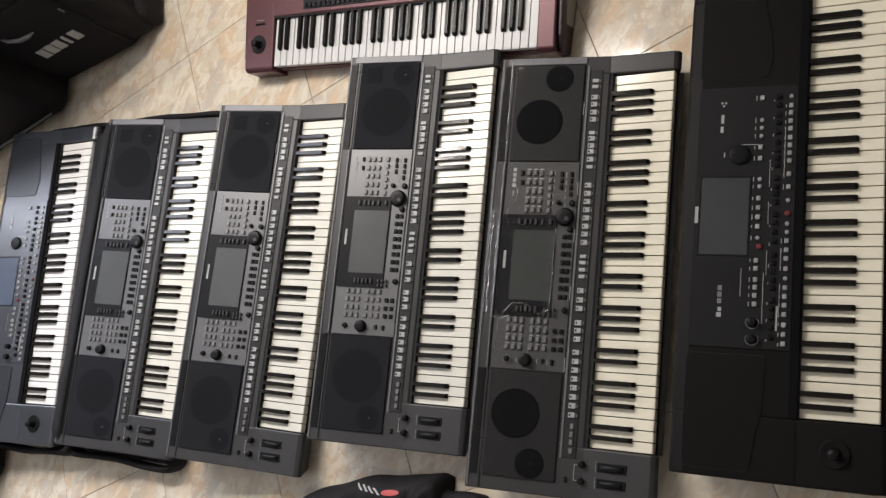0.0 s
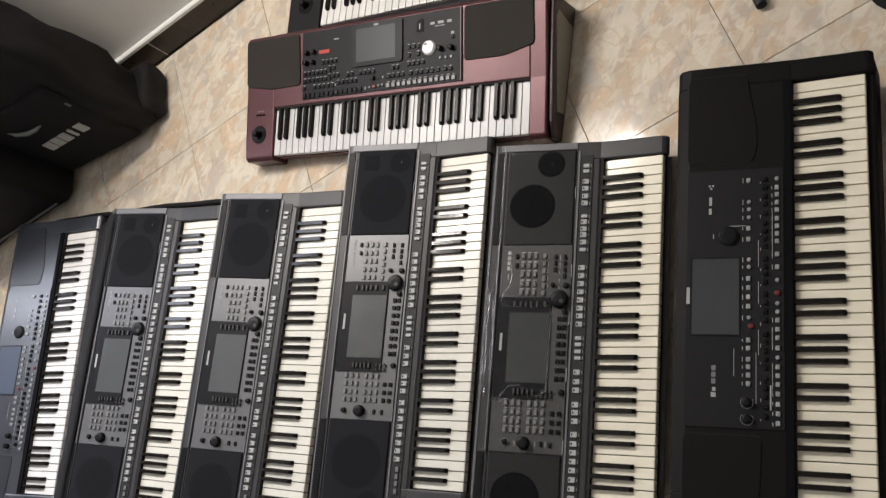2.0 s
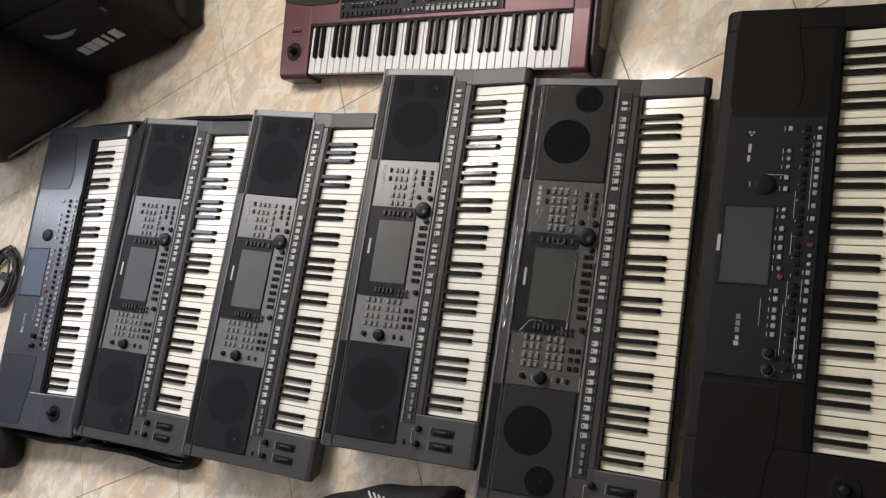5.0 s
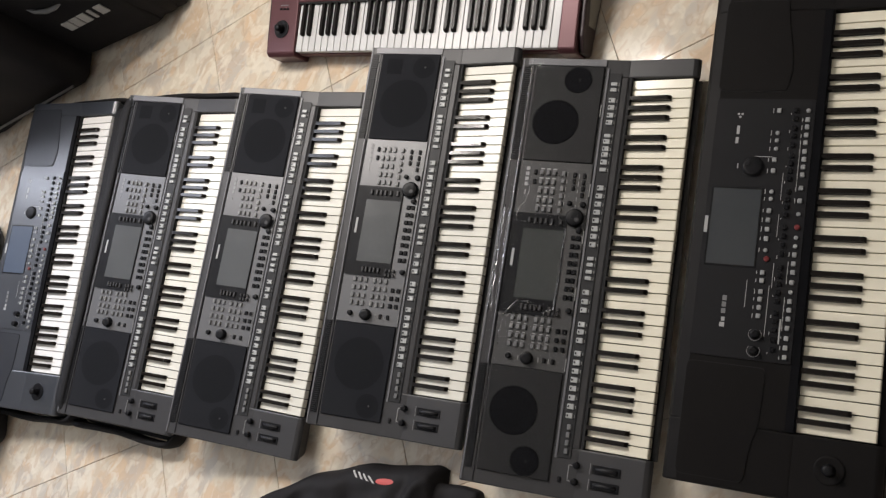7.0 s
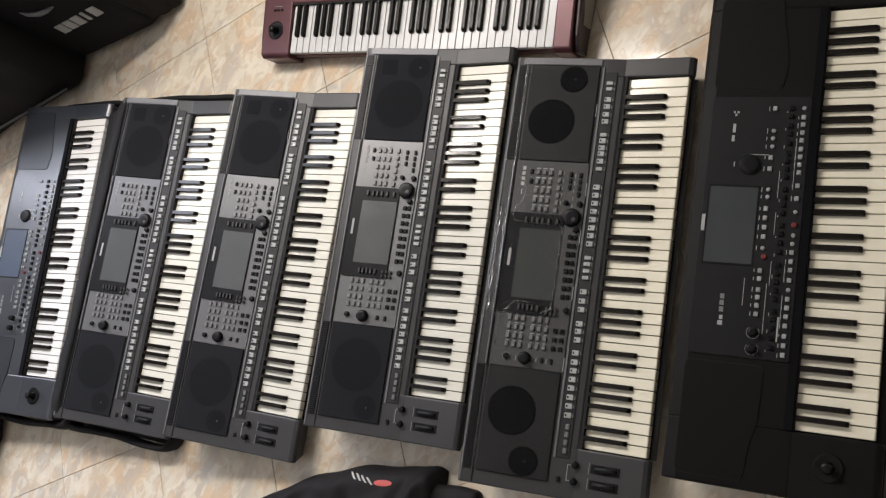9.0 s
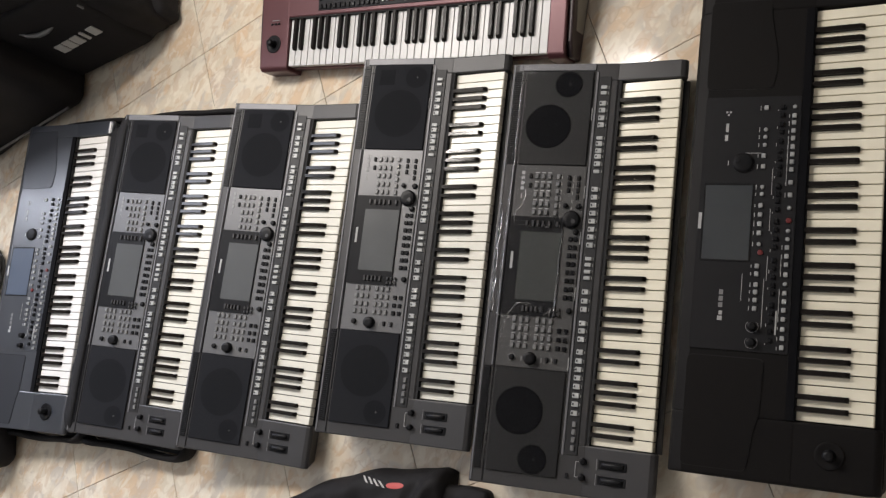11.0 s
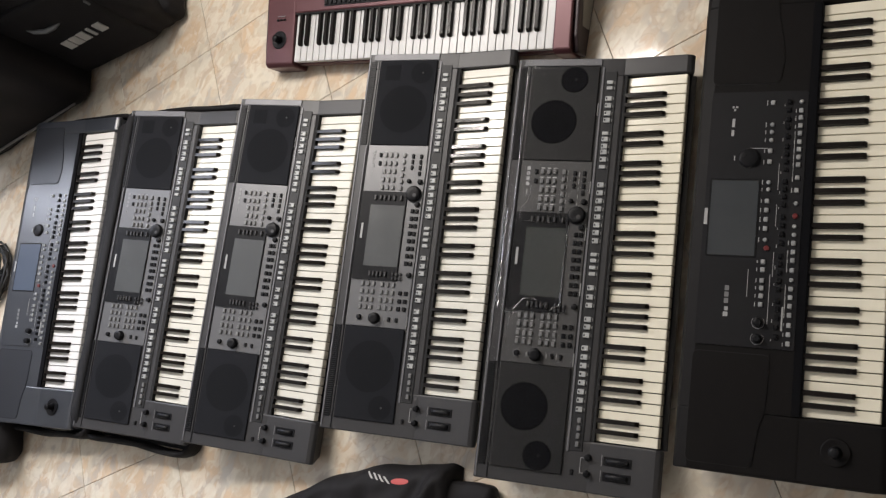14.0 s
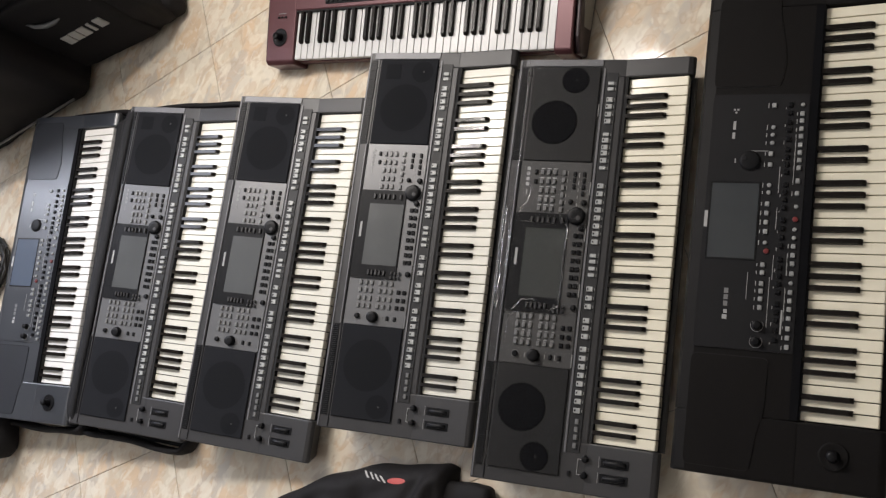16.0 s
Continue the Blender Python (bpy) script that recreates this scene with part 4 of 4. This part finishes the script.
bmesh.ops.translate(pk, vec=(-0.025, -0.002, 0.035), verts=pk.verts)
part("pocket", pk, M_BAG, case, "", True)
ear = soft_box(0.12, 0.185, 0.105, 0.030, 13.0, 0.022, 12)
bmesh.ops.translate(ear, vec=(0.203, 0.118, 0.0), verts=ear.verts)
part("corner_fold", ear, M_BAG, case, "", True)


def face_bars(rows, y):
    bm = bmesh.new()
    for x, z, a, b in rows:
        box(x - a / 2, x + a / 2, y, y + 0.008, z - b / 2, z + b / 2, 0.0004, 1, bm)
    return bm


part("maker_badge", face_bars([(-0.088 + 0.0385 * k + (0.004 if k > 3 else 0), 0.205 + 0.002 * k, 0.032 if k != 3 else 0.012, 0.046) for k in range(5)], -0.0215), M_LOGO, case, "pale printed blocks")
part("small_label", face_bars([(0.147, 0.330, 0.006, 0.024)], -0.0215), M_DIMPRINT, case, "small pale label")
strap = tube([(-0.125, -0.012, 0.348), (-0.100, -0.024, 0.330), (-0.066, -0.028, 0.316), (-0.035, -0.024, 0.308), (-0.005, -0.012, 0.305)], [0.003, 0.007, 0.009, 0.008, 0.003])
part("handle", strap, M_BUTTON2, case, "grey padded handle", True)

low = thing("leaning_soft_bag", "black soft bag with a grey zip standing by the tall bag", "bag", pose(-1.672, 0.472, 0.0, 0, 0, 22))
lb = soft_box(0.62, 0.30, 0.75, 0.06, 11.0, 0.02, 16)
bmesh.ops.translate(lb, vec=(-0.31, 0.15, 0), verts=lb.verts)
part("cover", lb, M_BAG, low, "", True)
part("zip", box(-0.50, -0.06, -0.006, 0.003, 0.055, 0.061, 0.001), M_ZIP, low, "grey metal zip")

# limp bag at the near side
limp = thing("crumpled_soft_bag", "crumpled black nylon bag with a red emblem lying on tiles", "bag", pose(-0.35, -0.75, 0.0))


def limp_edge(x):
    """The far edge of the limp bag."""
    return -0.591 - 0.64 * max(0.0, -0.10 - x) ** 2 + 0.012 * math.exp(-((x + 0.069) / 0.03) ** 2) + 0.003 * math.sin(x * 40)


def limp_top(x, d):
    """Its height at a distance d in from that edge."""
    w = min(1.0, max(0.0, (x + 0.66) / 0.6))
    full = 0.045 + 0.040 * w
    t = min(1.0, d / 0.055)
    z = full * math.sqrt(max(0.0, 1 - (1 - t) ** 2))
    fold = 0.016 * math.exp(-((x + 0.06 + d * 0.55) / 0.020) ** 2) - 0.012 * math.exp(-((x + 0.095 + d * 0.65) / 0.022) ** 2)
    return max(0.001, z + (fold + 0.017 * noise.noise(Vector((x * 9, d * 9, 3))) + 0.008 * noise.noise(Vector((x * 26, d * 22, 6)))) * t)


lm = bmesh.new()
NX, NY = 60, 40
top, low_ = [], []
for i in range(NX + 1):
    x = -0.68 + 0.635 * i / NX
    col, flat = [], []
    for j in range(NY + 1):
        d = 0.60 * (j / NY) ** 1.6
        z = limp_top(x, d) * (0.25 if i in (0, NX) else 1.0)
        if i in (0, NX):
            z = min(z, 0.02)
        col.append(lm.verts.new((x + 0.35, limp_edge(x) - d + 0.75, z)))
        flat.append(lm.verts.new((x + 0.35, limp_edge(x) - d + 0.75, 0.0)))
    top.append(col)
    low_.append(flat)
for i in range(NX):
    for j in range(NY):
        lm.faces.new((top[i][j], top[i][j + 1], top[i + 1][j + 1], top[i + 1][j]))
        lm.faces.new((low_[i][j], low_[i + 1][j], low_[i + 1][j + 1], low_[i][j + 1]))
for i in range(NX):
    lm.faces.new((top[i][0], top[i + 1][0], low_[i + 1][0], low_[i][0]))
    lm.faces.new((top[i][NY], low_[i][NY], low_[i + 1][NY], top[i + 1][NY]))
for j in range(NY):
    lm.faces.new((top[0][j], low_[0][j], low_[0][j + 1], top[0][j + 1]))
    lm.faces.new((top[NX][j], top[NX][j + 1], low_[NX][j + 1], low_[NX][j]))
bvh = bvhtree.BVHTree.FromBMesh(lm)
part("cover", lm, M_BAG, limp, "", True)
sheet = soft_box(0.16, 0.40, 0.06, 0.026, 25.0, 0.016, 16)
bmesh.ops.translate(sheet, vec=(0.340, -0.066, 0.0), verts=sheet.verts)
part("flap", sheet, M_BAG, limp, "", True)


def print_on(x, y, a, b, lean, round_shape):
    """A thin printed patch that follows the bag's surface."""
    bm = bmesh.new()
    n = 10
    pts = []
    for i in range(n + 1):
        row = []
        for j in range(n + 1):
            p, q = i / n * 2 - 1, j / n * 2 - 1
            if round_shape:
                p, q = p * math.sqrt(1 - q * q / 2), q * math.sqrt(1 - p * p / 2)
            px, py = x + p * a / 2 + q * lean, y + q * b / 2
            hit = bvh.ray_cast(Vector((px, py, 1)), Vector((0, 0, -1)))[0]
            row.append(bm.verts.new((px, py, (hit.z if hit else 0.05) + 0.0016)))
        pts.append(row)
    for i in range(n):
        for j in range(n):
            bm.faces.new((pts[i][j], pts[i + 1][j], pts[i + 1][j + 1], pts[i][j + 1]))
    return bm


for x, y in ((0.126, 0.109), (0.107, 0.111), (0.088, 0.113), (0.069, 0.114)):
    part("badge_block", print_on(x, y, 0.0075, 0.015, -0.010, False), M_LOGO, limp, "", True)
part("emblem", print_on(0.168, 0.111, 0.050, 0.016, 0.010, True), M_EMBLEM, limp, "rounded red printed emblem", True)

# the dark bag and cables beyond the slate keyboard
side_bag = thing("small_soft_bag", "black soft bag lying on tiles past the slate keyboard", "bag", pose(-1.88, -0.70, 0, 0, 0, 5))
part("cover", soft_box(0.34, 0.20, 0.12, 0.05, 31.0, 0.02, 12), M_BAG, side_bag, "", True)


other_bag = thing("small_soft_bag", "small black soft bag lying flat on the tiles", "bag", pose(-1.95, -0.98, 0, 0, 0, -10))
part("cover", soft_box(0.30, 0.18, 0.08, 0.035, 37.0, 0.015, 12), M_BAG, other_bag, "", True)


def cable(label, pts, r, mat):
    bm = tube(pts, r, 7)
    ob = new("cable", mesh_of(bm, "cable", mat, True))
    return tagged(ob, label, "cable", "cables on the floor")


rng = random.Random(12)
for k in range(5):
    pts = []
    a0, rad = rng.uniform(0, 6), rng.uniform(0.05, 0.10)
    for i in range(26):
        an = a0 + i * 0.42
        pts.append((-2.045 + rad * math.cos(an) + rng.uniform(-0.01, 0.01), -0.16 + 1.3 * rad * math.sin(an) + rng.uniform(-0.01, 0.01), 0.006 + 0.003 * k + i * 0.0012))
    cable("black power cable coiled loosely on the tiles", pts, 0.0045, M_RUBBER)

plug = thing("power_adapter", "black plastic power adapter lying by coiled cables", "adapter", pose(-2.035, -0.205, 0.0, 0, 0, 70))
part("body", box(-0.055, 0.055, -0.034, 0.034, 0.0, 0.036, 0.005, 2), M_RUBBER, plug)
part("rating_label", box(-0.030, 0.030, -0.018, 0.018, 0.0362, 0.0366), M_DIMPRINT, plug, "small pale rating label")
part("cable_stub", tube([(0.054, 0, 0.018), (0.080, 0.002, 0.014), (0.098, 0.008, 0.008)], [0.006, 0.0045, 0.004]), M_RUBBER, plug, "", True)

# film over the round-speaker keyboard
film = bmesh.new()
NU, NV = 250, 54
grid = []


def ramp(x, a, b):
    return min(1.0, max(0.0, (x - a) / (b - a)))


for i in range(NU + 1):
    row = []
    for j in range(NV + 1):
        u, v = -0.514 + 0.978 * i / NU, 0.199 + 0.196 * j / NV
        wob = 0.006 * noise.noise(Vector((u * 11, v * 11, 8)))
        over = ramp(u, -0.160 + wob, -0.152 + wob) * ramp(-u, -0.098 + wob, -0.090 + wob) * ramp(v, 0.212 + wob, 0.220 + wob)
        fold = ramp(v, 0.366, 0.372) * ramp(-u, -0.10, -0.08) * ramp(u, -0.16, -0.14)
        z = grey_top(v) + 0.0098 + 0.0085 * over - 0.009 * fold + 0.0030 * noise.noise(Vector((u * 7, v * 12, 2))) + 0.0012 * noise.noise(Vector((u * 34, v * 40, 5)))
        if -0.26 < u < 0.21 and v < 0.36:
            z += 0.0022 * noise.noise(Vector((u * 70, v * 70, 1))) * (1 - over)
        if j == NV:
            z -= 0.005
        row.append(film.verts.new((u, v, z)))
    grid.append(row)
for i in range(NU):
    for j in range(NV):
        film.faces.new((grid[i][j], grid[i + 1][j], grid[i + 1][j + 1], grid[i][j + 1]))
cover = thing("plastic_film", "clear wrinkled protective plastic film lying on a keyboard", "film", pose(0.4602, -0.0612, 0.004, 0, 0, 89.8))
sheet = part("sheet", film, M_FILM, cover, "", True)
sheet.visible_shadow = False
rng = random.Random(4)


def crease(line, r):
    """A raised fold of the film along a line in the plan."""
    pts = []
    for (u0, v0), (u1, v1) in zip(line, line[1:]):
        n = max(2, int(math.hypot(u1 - u0, v1 - v0) / 0.007))
        for k in range(n):
            u, v = u0 + (u1 - u0) * k / n + rng.uniform(-0.0012, 0.0012), v0 + (v1 - v0) * k / n + rng.uniform(-0.0010, 0.0010)
            pts.append((u, v, grey_top(v) + 0.0115 + rng.uniform(-0.0008, 0.0008)))
    ob = part("crease", tube(pts, [r * rng.uniform(0.5, 1.3) for p in pts], 6), M_CREASE, cover, "bright fold in clear film", True)
    ob.visible_shadow = False


crease([(0.462, 0.372), (0.30, 0.371), (0.215, 0.371), (0.098, 0.3705)], 0.0009)
crease([(0.10, 0.386), (0.03, 0.388), (-0.08, 0.387), (-0.155, 0.384)], 0.0040)
crease([(0.092, 0.374), (0.0, 0.3725), (-0.10, 0.3725), (-0.152, 0.372), (-0.156, 0.345), (-0.146, 0.325)], 0.0020)
crease([(0.185, 0.345), (0.135, 0.334), (0.108, 0.340), (0.098, 0.352), (0.078, 0.356), (0.064, 0.349), (0.062, 0.30), (0.062, 0.262)], 0.0010)
crease([(0.085, 0.262), (0.052, 0.238), (-0.02, 0.2405), (-0.06, 0.239), (-0.13, 0.2415), (-0.143, 0.262), (-0.118, 0.30), (-0.120, 0.326), (-0.146, 0.345), (-0.165, 0.352)], 0.0016)
crease([(-0.16, 0.352), (-0.20, 0.3555), (-0.232, 0.3535)], 0.0009)
crease([(0.19, 0.30), (0.175, 0.262), (0.150, 0.255)], 0.0007)
crease([(-0.27, 0.363), (-0.40, 0.366), (-0.50, 0.364)], 0.0006)

# stand legs, cloth and strap near the black keyboard
stand = thing("microphone_stand", "folded black stand with two rubber-footed legs on tiles", "stand", pose(0.615, 0.793, 0.0))
for a, b, name in (((-0.097, 0.196, 0.034), (-0.014, -0.011, 0.0195), "leg"), ((-0.044, 0.186, 0.03), (0.054, -0.065, 0.0145), "leg")):
    a, b = Vector(a), Vector(b)
    thick = a.x < -0.06
    r, foot = (0.0130, 0.0185) if thick else (0.0130, 0.0136)
    leg = part(name, tube([a, b], r, 14), M_BLACK, stand, "", True)
    d = (b - a).normalized()
    part("rubber_foot", tube([b - d * 0.064, b - d * 0.060, b - d * 0.004, b], [r, foot, foot, foot * 0.85], 14), M_RUBBER, leg, "", True)
cloth = new("beige_cloth", mesh_of(soft_box(0.10, 0.15, 0.06, 0.02, 41.0, 0.010, 12), "beige_cloth", M_BEIGE, True))
cloth.matrix_world = pose(0.722, 0.882, 0, 0, 0, -14)
tagged(cloth, "crumpled beige cloth lying on the tiles", "cloth")


def ribbon(pts, w, t):
    bm = bmesh.new()
    rings = []
    pts = [Vector(p) for p in pts]
    for i, p in enumerate(pts):
        d = (pts[min(i + 1, len(pts) - 1)] - pts[max(i - 1, 0)]).normalized()
        s = Vector((-d.y, d.x, 0)).normalized() * w / 2
        up = Vector((0, 0, t))
        rings.append([bm.verts.new(q) for q in (p - s, p + s, p + s + up, p - s + up)])
    for a, b in zip(rings, rings[1:]):
        for k in range(4):
            bm.faces.new((a[k], a[(k + 1) % 4], b[(k + 1) % 4], b[k]))
    bm.faces.new(rings[0][::-1])
    bm.faces.new(rings[-1])
    return bm


band = new("carrying_strap", mesh_of(ribbon([(0.822, 1.0, 0.004), (0.850, 0.90, 0.002), (0.869, 0.815, 0.001), (0.883, 0.775, 0.001), (0.902, 0.728, 0.001), (0.924, 0.696, 0.001), (0.950, 0.672, 0.001), (0.972, 0.60, 0.001), (0.962, 0.52, 0.004)], 0.035, 0.004), "carrying_strap", M_BAG))
tagged(band, "black webbing strap lying curved on the tiles", "strap")
pile = thing("small_soft_bag", "small black soft bag lying beside the black keyboard", "bag", pose(1.02, 0.49, 0, 0, 0, 85))
part("cover", soft_box(0.24, 0.16, 0.07, 0.03, 51.0, 0.015, 10), M_BAG, pile, "", True)
part("buckle", box(0.02, 0.05, 0.055, 0.075, 0.045, 0.055, 0.003), M_ZIP, pile)
